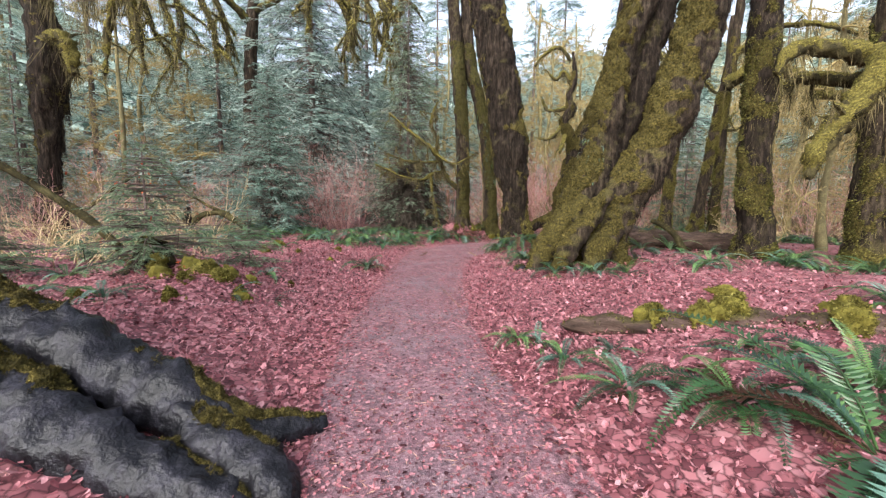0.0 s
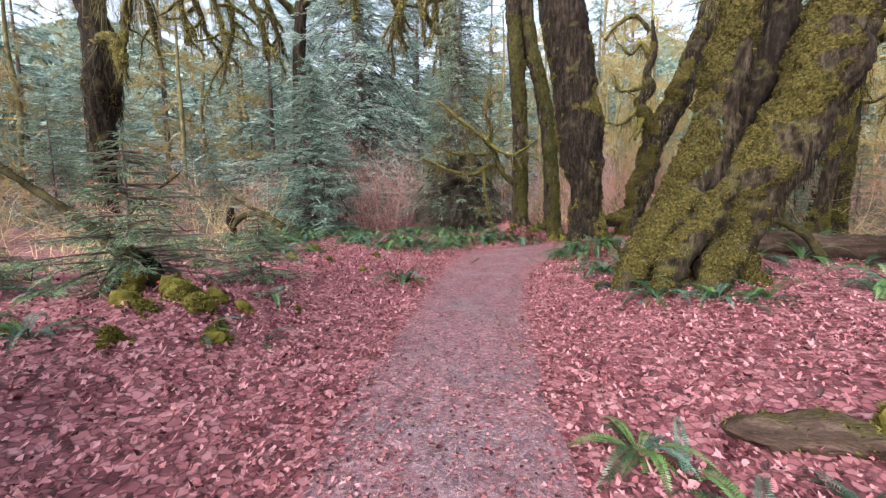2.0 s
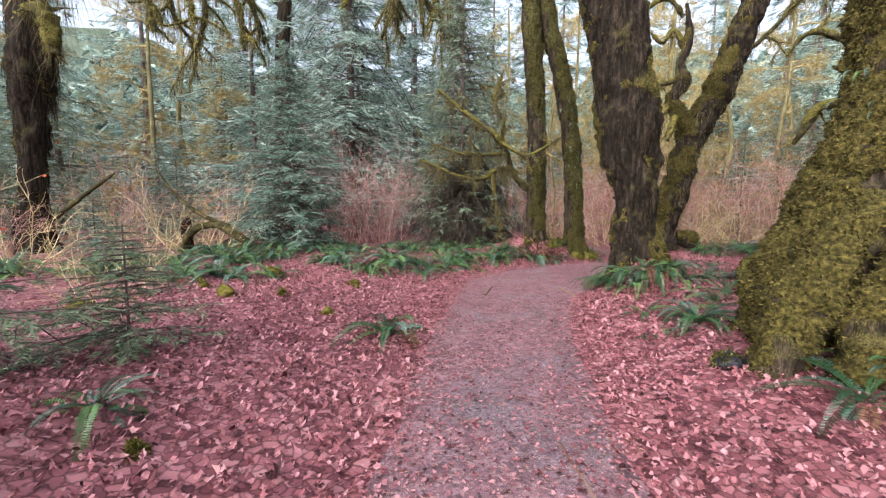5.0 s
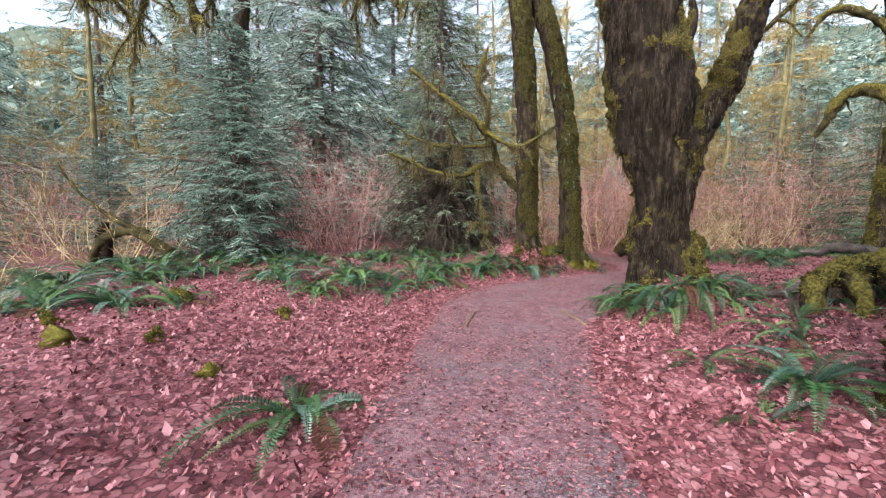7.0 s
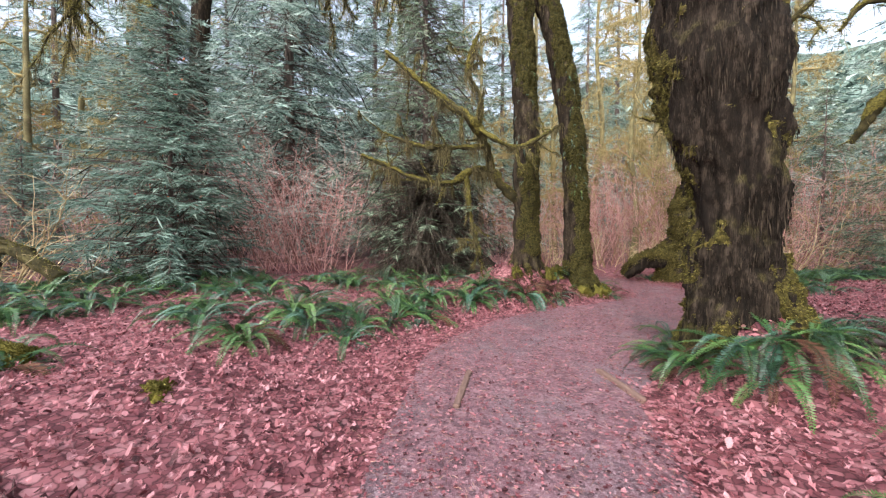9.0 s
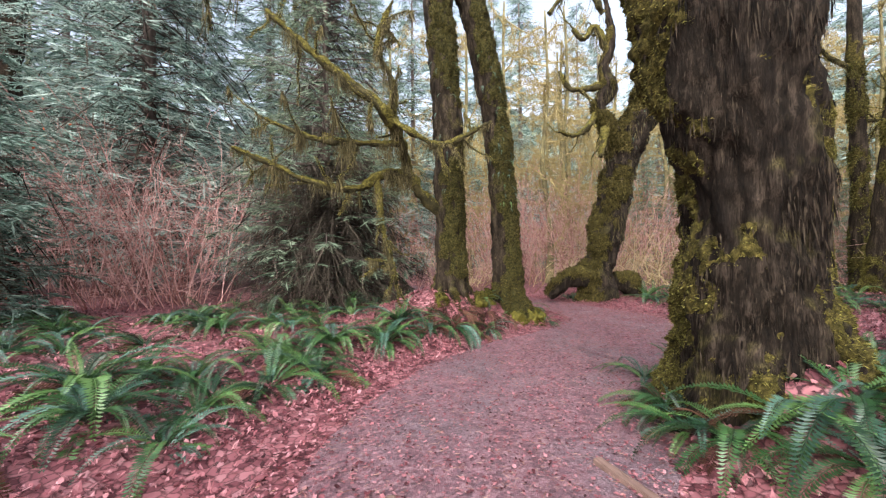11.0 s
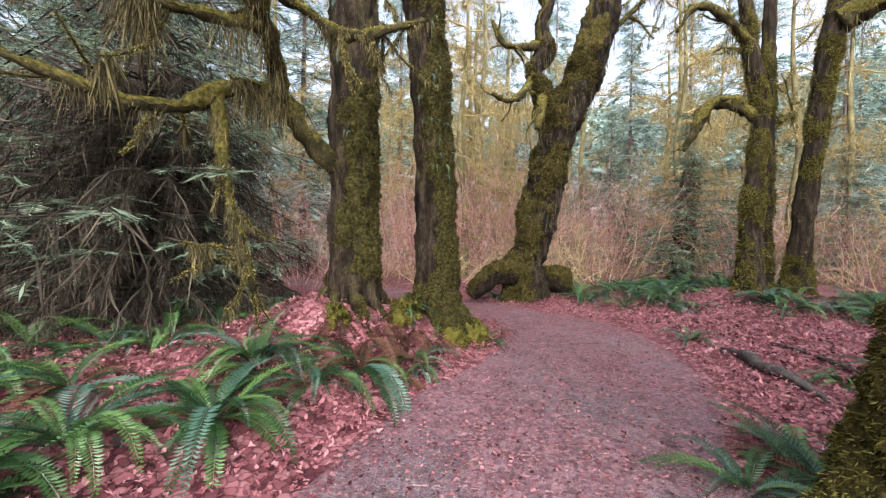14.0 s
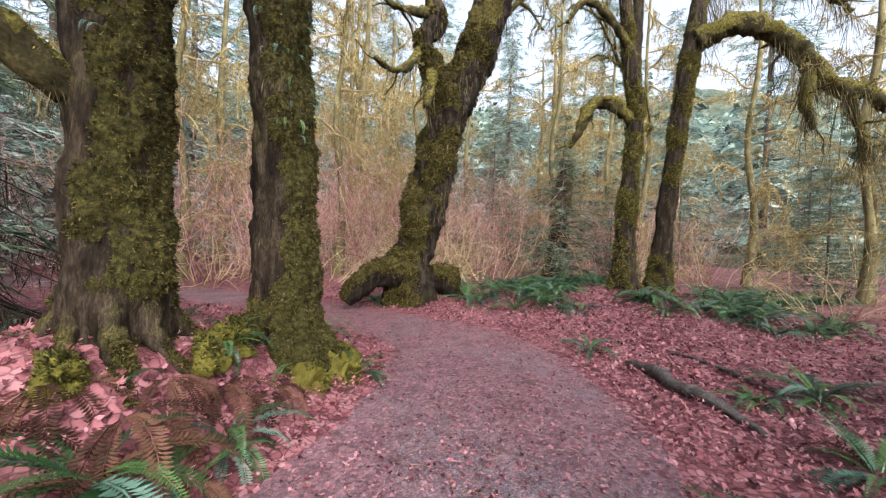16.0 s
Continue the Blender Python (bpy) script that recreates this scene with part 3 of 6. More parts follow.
def boughs(b, moss, shag, start, way, length, radius, depth=2, droop=0.05, bend=0.22, kids=4, hang=0.35, tuft=30, strands=20, blade=(0.05, 0.016)):
    """A crooked limb that divides, with its moss and its hanging strands."""
    steps = max(4, int(length / 0.3))
    pts = wander(start, way, length, steps, bend, droop)
    rad = radius * np.linspace(1, 0.35, len(pts)) * rng.uniform(0.75, 1.25, len(pts))
    b.tube(pts, rad, 6 if radius > 0.04 else 4, cap=False)
    if moss is not None:
        tufts_on(moss, pts, rad, int(tuft * 4 * length), blade[0] + radius * 0.2, blade[1], 0.3)
    if shag is not None:
        shag_on(shag, pts, rad, int(strands * 2 * length), hang, blade[1])
    if depth > 0:
        for k in range(kids):
            i = int(len(pts) * (0.25 + 0.75 * (k + rng.random()) / kids)) - 1
            i = min(max(i, 1), len(pts) - 2)
            d = pts[i + 1] - pts[i]
            d = d / np.linalg.norm(d) + rng.normal(size=3) * 0.75
            boughs(b.side or b, moss, shag, pts[i], d, length * rng.uniform(0.35, 0.6), rad[i] * 0.6, depth - 1, droop, bend * 1.2, max(2, kids - 1), hang * 0.8, tuft, strands, blade)
    return pts


def stem(b, line, sides=28, rough=0.16, freq=2.6, step=0.16, stretch=0.3):
    """A trunk along (x, y, z, radius) points."""
    c = smooth_line(line, step)
    v, d = skin(c[:, :3], c[:, 3], sides, rough, freq, stretch)
    skin_mesh(b, v)
    return v, d, c


def spread_roots(base, reach, count, r, phase=0.0, lift=0.55):
    lines = []
    for k in range(count):
        a = phase + 2 * math.pi * k / count + rng.uniform(-0.3, 0.3)
        L = reach * rng.uniform(0.7, 1.2)
        pts = []
        for u in np.linspace(0, 1, 7):
            x, y = base[0] + math.cos(a + 0.3 * u) * (0.25 * reach + L * u) * 0.8, base[1] + math.sin(a + 0.3 * u) * (0.25 * reach + L * u) * 0.8
            pts.append((x, y, lie(x, y) + lift * (1 - u) ** 2.2 - 0.06 * u, r * (1 - 0.75 * u)))
        lines.append(pts)
    return lines


def mossy_limb(t, moss, shag, line, sides=12, hang=0.4, strands=60, tuft=260, twigs=3, twig=0.7, blade=(0.05, 0.016), mat=None, twig_build=None):
    """A limb along given (x, y, z, radius) points, with twigs, moss and strands."""
    b = Build()
    c = smooth_line(line, 0.08)
    p, r = c[:, :3], c[:, 3]
    v, d = skin(p, r, sides, 0.35, 5.0, 1.0)
    skin_mesh(b, v)
    span = np.linalg.norm(np.diff(p, axis=0), axis=1).sum()
    fuzz(moss, v, d, int(0.6 * tuft * span * (1 + 4 * r.mean())), blade[0], blade[1], (0, 0, 1), 0.0, 0.4)
    shag_on(shag, p, r, int(strands * span), hang, blade[1] * 0.8)
    for _ in range(twigs):
        i = rng.integers(len(p) // 4, len(p) - 1)
        q = wander(p[i], p[i] - p[i - 1] + rng.normal(size=3) * 0.1, twig * rng.uniform(0.6, 1.4), 7, 0.22, 0.03)
        qr = np.linspace(max(0.012, r[i] * 0.4), 0.006, len(q))
        (twig_build or b).tube(q, qr, 5, cap=False)
        tufts_on(moss, q, qr + 0.003, int(min(tuft, 900) * 0.5), 0.02, 0.008, 0.3)
        shag_on(shag, q, qr, int(strands * 0.5), hang * 0.6, 0.012)
    limb = part("limb", b, mat or M_LIMB, t, "crooked limb sheathed in olive moss")
    quilt = Build()
    moss_shell(quilt, v, d, (0, 0, 0.8), 0.08, 0.2 * r.mean() + 0.012, 15)
    tagged(part("moss_quilt", quilt, M_LIMB_QUILT, limb, "cushions of bright olive moss"), kind="stuff")
    return limb


def mossy_tree(name, label, lines, bark, moss_mat, moss=6000, moss_side=None, patchy=1.0, blade=(0.035, 0.016), strands=0, strand_mat=None, strand=0.3, strand_side=None, boughs_at=(), limb_lines=(),
               roots=(), root_mat=None, bare=(), sides=40, step=0.1, rough=0.16, freq=2.6, stretch=0.3, limb_hang=0.5, limb_strands=120, limb_blade=(0.05, 0.018), cover=-0.15, thick=0.045, quilt_mat=None):
    """A tree of one or more stems. moss, strands: blades and strands for each square metre of bark."""
    x, y = lines[0][0][:2]
    t = thing(name, (x, y, lie(x, y)), label, "tree")
    fz, dr, lf, ls, tw, qu = Build(), Build(), Build(), Build(), Build(), Build()
    for i, line in enumerate((*lines, *roots)):
        tr = Build()
        root = i >= len(lines)
        v, d, c = stem(tr, line, (20 if root else sides), rough if not root else 0.25, freq if not root else 4.0, step, stretch)
        part("root" if root else "trunk", tr, (root_mat or bark) if root else M_BARK_DARK if i in bare else bark, t)
        if i in bare:
            continue
        area = min(26, 2 * math.pi * c[:, 3].mean() * np.linalg.norm(np.diff(c[:, :3], axis=0), axis=1).sum())
        w, keep = moss_shell(qu, v, d, (0, 0, 0.9) if root else moss_side, cover - 0.08 * (patchy - 1), thick)
        shell_fuzz(fz, w, d, keep, moss, blade[0], blade[1], 2500 if root else 24000)
        if strands and not root:
            drape(dr, v, d, int(strands * area), strand, 0.009, strand_side)
    for start, way, length, radius, droop, hg in boughs_at:
        lb = Build()
        lb.side = tw
        boughs(lb, lf, ls, start, way, length, radius, 2, droop, 0.2, 4, hg, 60, 40)
        part("limb", lb, M_LIMB, t, "crooked limb sheathed in olive moss")
    for line in limb_lines:
        mossy_limb(t, lf, ls, line, 14, limb_hang, limb_strands, 900, 4, 0.7, limb_blade, None, tw)
    for nm, b, mat, lab in (("moss_quilt", qu, quilt_mat or M_QUILT, "thick cushions of olive moss"), ("moss", fz, moss_mat, "shaggy olive-yellow moss"), ("hanging_moss", dr, strand_mat or M_SHAG, "hanging moss strands"), ("limb_moss", lf, M_MOSS_LIMB, "bright olive moss"), ("limb_beard", ls, M_SHAG, "hanging moss strands"), ("twig_growth", tw, M_LIMB, "thin mossy twigs")):
        if b.count:
            tagged(part(nm, b, mat, t, lab, nm in ("moss_quilt", "limb_moss")), kind="stuff")
    return t


# maple with several leaning stems beside the path
leaning = mossy_tree("bigleaf_maple", "huge leaning many-stemmed maple cloaked in olive moss", [
    [(3.3, 9.2, -0.15, 0.95), (3.42, 9.2, 0.3, 0.76), (3.8, 9.22, 1.0, 0.56), (4.3, 9.3, 1.82, 0.52), (4.9, 9.42, 2.66, 0.48), (5.45, 9.55, 3.76, 0.48), (5.98, 9.8, 5.18, 0.5), (6.55, 10.1, 6.77, 0.5), (7.2, 10.5, 8.5, 0.5), (7.9, 10.8, 11, 0.4)],
    [(2.95, 9.2, -0.1, 0.75), (3.0, 9.2, 0.45, 0.6), (3.36, 9.36, 1.54, 0.44), (3.78, 9.57, 2.66, 0.37), (4.08, 9.81, 3.94, 0.36), (4.36, 9.96, 5.34, 0.31), (4.93, 10.2, 6.81, 0.33), (5.5, 10.5, 8.5, 0.3), (5.9, 10.7, 11, 0.25)],
    [(3.7, 9.9, 0.0, 0.6), (4.0, 9.95, 1.1, 0.4), (4.47, 10.15, 2.87, 0.34), (4.92, 10.34, 4.22, 0.37), (5.3, 10.48, 5.55, 0.35), (5.75, 10.74, 7.09, 0.34), (6.05, 10.8, 9, 0.3)]],
    M_BARK, M_MOSS, 5600, (-0.9, -0.15, 0.3), 1.5, (0.036, 0.018), 500, M_SHAG_DARK, 0.35, (0.8, -0.3, 0), bare=(2,),
    roots=[[(3.3, 8.9, 1.75, 0.16), (2.75, 8.6, 1.15, 0.24), (2.3, 8.4, 0.65, 0.26), (2.0, 8.25, 0.2, 0.2), (1.85, 8.15, -0.05, 0.1)],
           [(3.75, 8.75, 1.9, 0.15), (3.2, 8.35, 1.3, 0.2), (2.8, 8.15, 0.85, 0.22), (2.55, 8.0, 0.4, 0.22), (2.45, 7.9, 0.05, 0.14)],
           [(3.9, 8.6, 1.1, 0.2), (3.5, 8.25, 0.8, 0.26), (3.2, 8.05, 0.45, 0.26), (3.1, 7.9, 0.05, 0.18)],
           [(3.9, 8.9, 0.9, 0.26), (3.95, 8.5, 0.4, 0.22), (4.1, 8.2, 0.02, 0.12)]],
    sides=84, step=0.055, rough=0.24, cover=-0.12, thick=0.07)
# dark maple in the bend
stout = mossy_tree("bigleaf_maple", "stout dark maple trunk hung with brown moss beside the path", [
    [(2.42, 13.05, -0.1, 0.66), (2.43, 13.05, 0.5, 0.48), (2.42, 13.05, 1.3, 0.4), (2.4, 13.05, 2.0, 0.41), (2.33, 13.07, 2.6, 0.5), (2.22, 13.1, 3.4, 0.58), (2.08, 13.15, 4.5, 0.55), (1.82, 13.2, 6, 0.58), (1.45, 13.3, 7.8, 0.54), (1.1, 13.4, 9.5, 0.45), (0.8, 13.5, 12, 0.35)],
    [(2.74, 13.88, -0.1, 0.45), (2.72, 13.8, 0.5, 0.35), (2.66, 13.65, 1.3, 0.31), (2.55, 13.45, 2.2, 0.31), (2.4, 13.28, 3.2, 0.3)]],
    M_BARK_DARK, M_MOSS_BRIGHT, 20000, (0.2, 0.8, 0.1), 0.9, (0.03, 0.009), 1300, M_SHAG_DARK, 0.2, (-0.3, -0.6, 0),
    roots=spread_roots((2.58, 13.05), 0.75, 6, 0.17, 0.4, 0.4), sides=96, step=0.05, rough=0.19, freq=3.6, stretch=0.22, cover=0.1, thick=0.055)
# twin maples on a mound
twin = mossy_tree("bigleaf_maple", "upright mossy maple with a long crooked side branch", [
    [(0.93, 18.25, 0.1, 0.45), (0.92, 18.25, 0.6, 0.35), (0.9, 18.25, 1.4, 0.305), (0.9, 18.25, 2.5, 0.3), (0.84, 18.28, 5, 0.29), (0.6, 18.3, 8, 0.3), (0.3, 18.3, 11.5, 0.25), (0.2, 18.4, 15, 0.2)]],
    M_BARK, M_MOSS, 12000, (0.5, -0.5, 0.1), 1.5, (0.03, 0.011), 0, M_SHAG, 0.2, roots=spread_roots((0.93, 18.25), 0.6, 7, 0.13, 0.9, 0.45), sides=84, step=0.05, rough=0.15, freq=4.0, cover=-0.08, thick=0.04, quilt_mat=M_QUILT_GREEN)
twin_b = mossy_tree("bigleaf_maple", "upright mossy maple trunk with small ferns on its bark", [
    [(2.34, 18.67, 0.1, 0.54), (2.31, 18.67, 0.7, 0.37), (2.26, 18.64, 1.6, 0.3), (2.22, 18.62, 2.5, 0.285), (2.02, 18.55, 4.4, 0.285), (1.62, 18.48, 6.5, 0.28), (1.1, 18.5, 8.5, 0.28), (0.9, 18.5, 12, 0.22)]],
    M_BARK, M_MOSS, 11000, (0.5, -0.5, 0.1), 1.5, (0.03, 0.011), 30, M_SHAG, 0.2, roots=spread_roots((2.34, 18.67), 0.75, 8, 0.17, 0.2, 0.5), sides=84, step=0.05, rough=0.15, freq=4.0, cover=-0.08, thick=0.04, quilt_mat=M_QUILT_GREEN)
# twisted tree past the bend
twisted = mossy_tree("bigleaf_maple", "twisted leaning maple with a forked knobbly moss-covered crown", [
    [(6.5, 21.87, -0.1, 0.75), (6.5, 21.87, 0.5, 0.60), (6.57, 21.86, 1.13, 0.48), (6.9, 21.8, 2.33, 0.48), (7.19, 21.74, 3.7, 0.47), (7.47, 21.68, 4.9, 0.49), (8.05, 21.55, 6.27, 0.53), (8.54, 21.43, 7.47, 0.50), (8.9, 21.36, 8.83, 0.48), (9.36, 21.26, 10.7, 0.40), (9.6, 21.2, 14, 0.26)],
    [(7.45, 21.65, 4.7, 0.32), (6.91, 21.74, 5.71, 0.30), (6.66, 21.82, 6.39, 0.24), (6.96, 21.75, 7.07, 0.30), (6.86, 21.79, 7.74, 0.19), (7.12, 21.74, 8.59, 0.15), (6.99, 21.8, 10.1, 0.09)]],
    M_BARK_DARK, M_MOSS, 2200, (-0.6, -0.2, 0.5), 1.0, (0.06, 0.026), 500, M_SHAG, 0.35, (0.4, -0.5, 0),
    limb_lines=[[(6.7, 21.73, 7.1, 0.13), (6.11, 21.88, 7.01, 0.1), (5.71, 22.0, 7.09, 0.08), (5.43, 22.1, 7.68, 0.04)], [(6.6, 21.8, 6.3, 0.12), (6.2, 21.7, 5.7, 0.1), (5.7, 21.7, 5.4, 0.07), (5.2, 21.7, 5.5, 0.04)],
                [(7.0, 21.8, 8.4, 0.12), (6.5, 21.7, 9.0, 0.1), (6.1, 21.7, 8.6, 0.08), (5.7, 21.7, 8.9, 0.05)], [(6.9, 21.8, 9.6, 0.1), (6.2, 21.7, 10.3, 0.09), (5.4, 21.7, 9.9, 0.07), (4.9, 21.7, 9.3, 0.05)],
                [(6.9, 21.7, 6.0, 0.12), (6.5, 21.3, 5.2, 0.1), (6.3, 21.2, 4.6, 0.06)]],
    boughs_at=[((8.6, 21.4, 7.6), (1, 0, 0.4), 3, 0.1, 0.04, 0.5), ((9.3, 21.3, 10), (1, -0.3, 0.3), 4, 0.1, 0.04, 0.5)],
    roots=[[(6.3, 21.6, 0.7, 0.26), (5.75, 21.78, 0.85, 0.3), (5.26, 21.9, 0.6, 0.26), (4.86, 22.0, 0.2, 0.15)], [(7.1, 21.8, 0.7, 0.26), (7.5, 21.7, 0.6, 0.36), (7.8, 21.6, 0.15, 0.25)], *spread_roots((6.5, 21.87), 0.7, 5, 0.18, 0.0, 0.3)],
    sides=52, step=0.08, rough=0.28, freq=3.0, cover=-0.22, thick=0.07)
# pair beyond the fallen branch
mossy_tree("bigleaf_maple", "slim mossy trunk with a broken upper stem", [
    [(10.68, 18.45, 0.2, 0.40), (10.7, 18.45, 0.7, 0.32), (10.73, 18.46, 1.42, 0.26), (10.78, 18.46, 2.43, 0.22), (10.85, 18.42, 3.59, 0.19), (10.92, 18.37, 5.03, 0.17), (10.77, 18.53, 6.47, 0.16), (10.67, 18.65, 7.9, 0.14), (10.56, 18.8, 10.5, 0.10)]],
    M_BARK, M_MOSS_BRIGHT, 3600, None, 0.8, (0.045, 0.02), 120, M_SHAG, 0.25, roots=spread_roots((10.68, 18.45), 0.6, 5, 0.15), sides=36, step=0.1,
    limb_lines=[[(10.82, 18.44, 4.81, 0.15), (10.47, 18.78, 5.23, 0.14), (10.1, 19.12, 5.17, 0.14), (9.88, 19.32, 4.62, 0.12), (9.68, 19.5, 4.08, 0.06)], [(10.75, 18.5, 6.6, 0.12), (10.2, 18.9, 7.4, 0.1), (9.6, 19.2, 7.6, 0.07), (9.2, 19.4, 7.0, 0.04)]],
    boughs_at=[((10.6, 18.7, 8.2), (-0.5, 0.4, 0.4), 3.5, 0.1, 0.03, 0.5)])
mossy_tree("bigleaf_maple", "mossy maple with a drooping arched limb trailing moss", [
    [(11.93, 18.0, 0.2, 0.41), (11.95, 18.0, 0.8, 0.31), (11.97, 17.98, 1.45, 0.25), (12.06, 17.92, 2.67, 0.22), (12.18, 17.84, 4.03, 0.21), (12.3, 17.75, 5.4, 0.21), (12.47, 17.63, 6.93, 0.22), (12.62, 17.51, 8.3, 0.20), (12.78, 17.4, 12, 0.12)]],
    M_BARK, M_MOSS_BRIGHT, 3600, None, 0.8, (0.045, 0.02), 120, M_SHAG, 0.25, roots=spread_roots((11.93, 18.0), 0.6, 5, 0.15, 0.5), sides=36, step=0.1,
    limb_lines=[[(12.45, 17.5, 7.1, 0.25), (12.93, 16.7, 7.45, 0.24), (13.68, 15.95, 7.16, 0.23), (14.27, 15.38, 6.46, 0.22), (14.76, 14.9, 5.9, 0.21), (15.4, 14.3, 5.78, 0.18), (16.04, 13.68, 5.09, 0.1)],
                [(14.32, 15.33, 6.5, 0.13), (14.18, 15.44, 5.51, 0.11), (14.35, 15.27, 4.79, 0.06)], [(15.0, 14.7, 5.8, 0.13), (15.3, 14.5, 5.0, 0.1), (15.1, 14.3, 4.3, 0.05)], [(12.6, 17.5, 8.2, 0.13), (13.4, 16.6, 9.0, 0.12), (14.4, 15.6, 8.8, 0.1), (15.3, 14.7, 8.0, 0.06)]],
    limb_hang=1.0, limb_strands=330)
mossy_tree("bigleaf_maple", "slender mossy maple stem in the thicket", [[(13.84, 19.6, 0.2, 0.3), (13.9, 19.6, 2, 0.22), (13.94, 19.6, 4.5, 0.2), (13.95, 19.6, 7, 0.19), (14, 19.6, 11, 0.14)]], M_BARK, M_MOSS_GREEN, 900, None, 0.7, (0.06, 0.03), sides=20, step=0.2,
           boughs_at=[((13.9, 19.6, 5.5), (1, 0, 0.4), 3, 0.08, 0.02, 0.4), ((13.9, 19.6, 7), (-0.6, 0.2, 0.4), 3, 0.08, 0.02, 0.4)])
# straight tree behind the leaning maple
mossy_tree("bigleaf_maple", "straight dark mossy trunk beside a fallen log", [
    [(8.55, 10.35, -0.3, 0.72), (8.55, 10.35, 0.2, 0.56), (8.5, 10.4, 0.98, 0.41), (8.46, 10.58, 2.67, 0.37), (8.59, 10.74, 4.21, 0.38), (8.68, 10.9, 5.75, 0.37), (8.76, 11.07, 7.3, 0.37), (8.85, 11.3, 11, 0.30)]],
    M_BARK_DARK, M_MOSS_GREEN, 1500, (-0.5, -0.3, 0.3), 1.0, (0.05, 0.025), 300, M_SHAG, 0.25, roots=spread_roots((8.55, 10.35), 0.8, 6, 0.2), sides=48, step=0.08, cover=-0.4)
mossy_tree("bigleaf_maple", "short snapped mossy trunk", [[(15.7, 23.3, 0.2, 0.55), (15.8, 23.3, 1.2, 0.4), (16.0, 23.3, 3.2, 0.38), (16.4, 23.3, 5.2, 0.3)]], M_BARK, M_MOSS_GREEN, 900, None, 0.7, (0.06, 0.03), sides=24, step=0.2)
mossy_tree("bigleaf_maple", "heavy maple with drooping moss-laden limbs", [
    [(10.9, 9.4, -0.2, 0.9), (10.85, 9.5, 0.6, 0.62), (10.77, 9.52, 1.3, 0.5), (10.93, 9.67, 2.61, 0.48), (11.19, 9.89, 4.72, 0.48), (11.44, 10.1, 6.83, 0.46), (11.6, 10.2, 10, 0.35)]],
    M_BARK, M_MOSS_GREEN, 1500, None, 0.8, (0.05, 0.025), 300, M_SHAG, 0.4, roots=spread_roots((10.9, 9.4), 0.9, 6, 0.2), sides=36, step=0.12,
    limb_lines=[[(11.1, 9.7, 5.3, 0.3), (10.13, 8.93, 5.1, 0.28), (9.5, 8.85, 4.37, 0.25), (8.88, 8.76, 3.55, 0.23), (8.38, 8.69, 2.95, 0.2), (8.2, 8.65, 2.5, 0.12), (8.14, 8.62, 2.25, 0.04)],
                [(11.3, 9.9, 5.2, 0.3), (10.33, 9.97, 5.48, 0.22), (9.34, 9.99, 5.61, 0.18), (8.64, 9.98, 5.53, 0.15), (8.29, 9.92, 4.96, 0.08)], [(11.2, 10.2, 4.9, 0.2), (10.33, 10.95, 5.19, 0.16), (9.55, 10.94, 5.1, 0.13), (9.09, 10.86, 4.4, 0.07)]],
    limb_hang=0.7, limb_strands=240)
# far left trunk with a shaggy bulge
mossy_tree("bigleaf_maple", "dark trunk with a bulging skirt of brown moss", [
    [(-15.6, 15.2, 0.0, 0.6), (-15.6, 15.2, 2, 0.36), (-15.5, 15.3, 4.4, 0.38), (-15.4, 15.3, 5.6, 0.55), (-15.3, 15.4, 7.0, 0.6), (-15.4, 15.4, 8.2, 0.46), (-15.7, 15.4, 10, 0.42), (-16, 15.4, 13, 0.3)]],
    M_BARK_DARK, M_MOSS, 250, None, 1.0, (0.08, 0.04), 350, M_SHAG_DARK, 0.8, sides=30, step=0.2, rough=0.3,
    limb_lines=[[(-15.4, 15.3, 7.4, 0.3), (-14.7, 15.1, 7.8, 0.25), (-14.2, 15.0, 7.4, 0.25), (-14.0, 15.0, 6.4, 0.15)], [(-15.4, 15.4, 9, 0.15), (-14.2, 15, 9.6, 0.12), (-12.8, 14.6, 9.2, 0.08)]], limb_hang=1.6, limb_strands=260, cover=-0.5)
# tree whose roots reach the path at the start
kt = mossy_tree("bigleaf_maple", "old maple with thick wet purple-grey surface roots reaching the path", [
    [(-4.4, 1.7, -0.1, 1.1), (-4.4, 1.7, 1.2, 0.75), (-4.6, 1.7, 4, 0.6), (-4.8, 1.8, 9, 0.45)]], M_BARK, M_MOSS_GREEN, 900, None, 1.0, (0.04, 0.02), 100, M_SHAG, 0.3,
    limb_lines=[[(-4.6, 1.7, 5.4, 0.2), (-5.2, 4.0, 6.8, 0.16), (-6.2, 6.5, 7.4, 0.13), (-7.2, 8.6, 7.2, 0.1), (-7.8, 9.6, 6.4, 0.06)], [(-7.0, 8.3, 7.2, 0.09), (-7.0, 8.9, 6.2, 0.08), (-6.9, 9.0, 5.2, 0.06), (-6.85, 9.1, 4.5, 0.03)],
                [(-7.6, 9.4, 6.6, 0.08), (-8.0, 9.5, 5.6, 0.07), (-8.05, 9.4, 4.6, 0.04)], [(-6.6, 7.4, 7.4, 0.08), (-6.5, 7.8, 6.2, 0.06), (-6.2, 8.0, 5.4, 0.03)]], limb_hang=0.5)
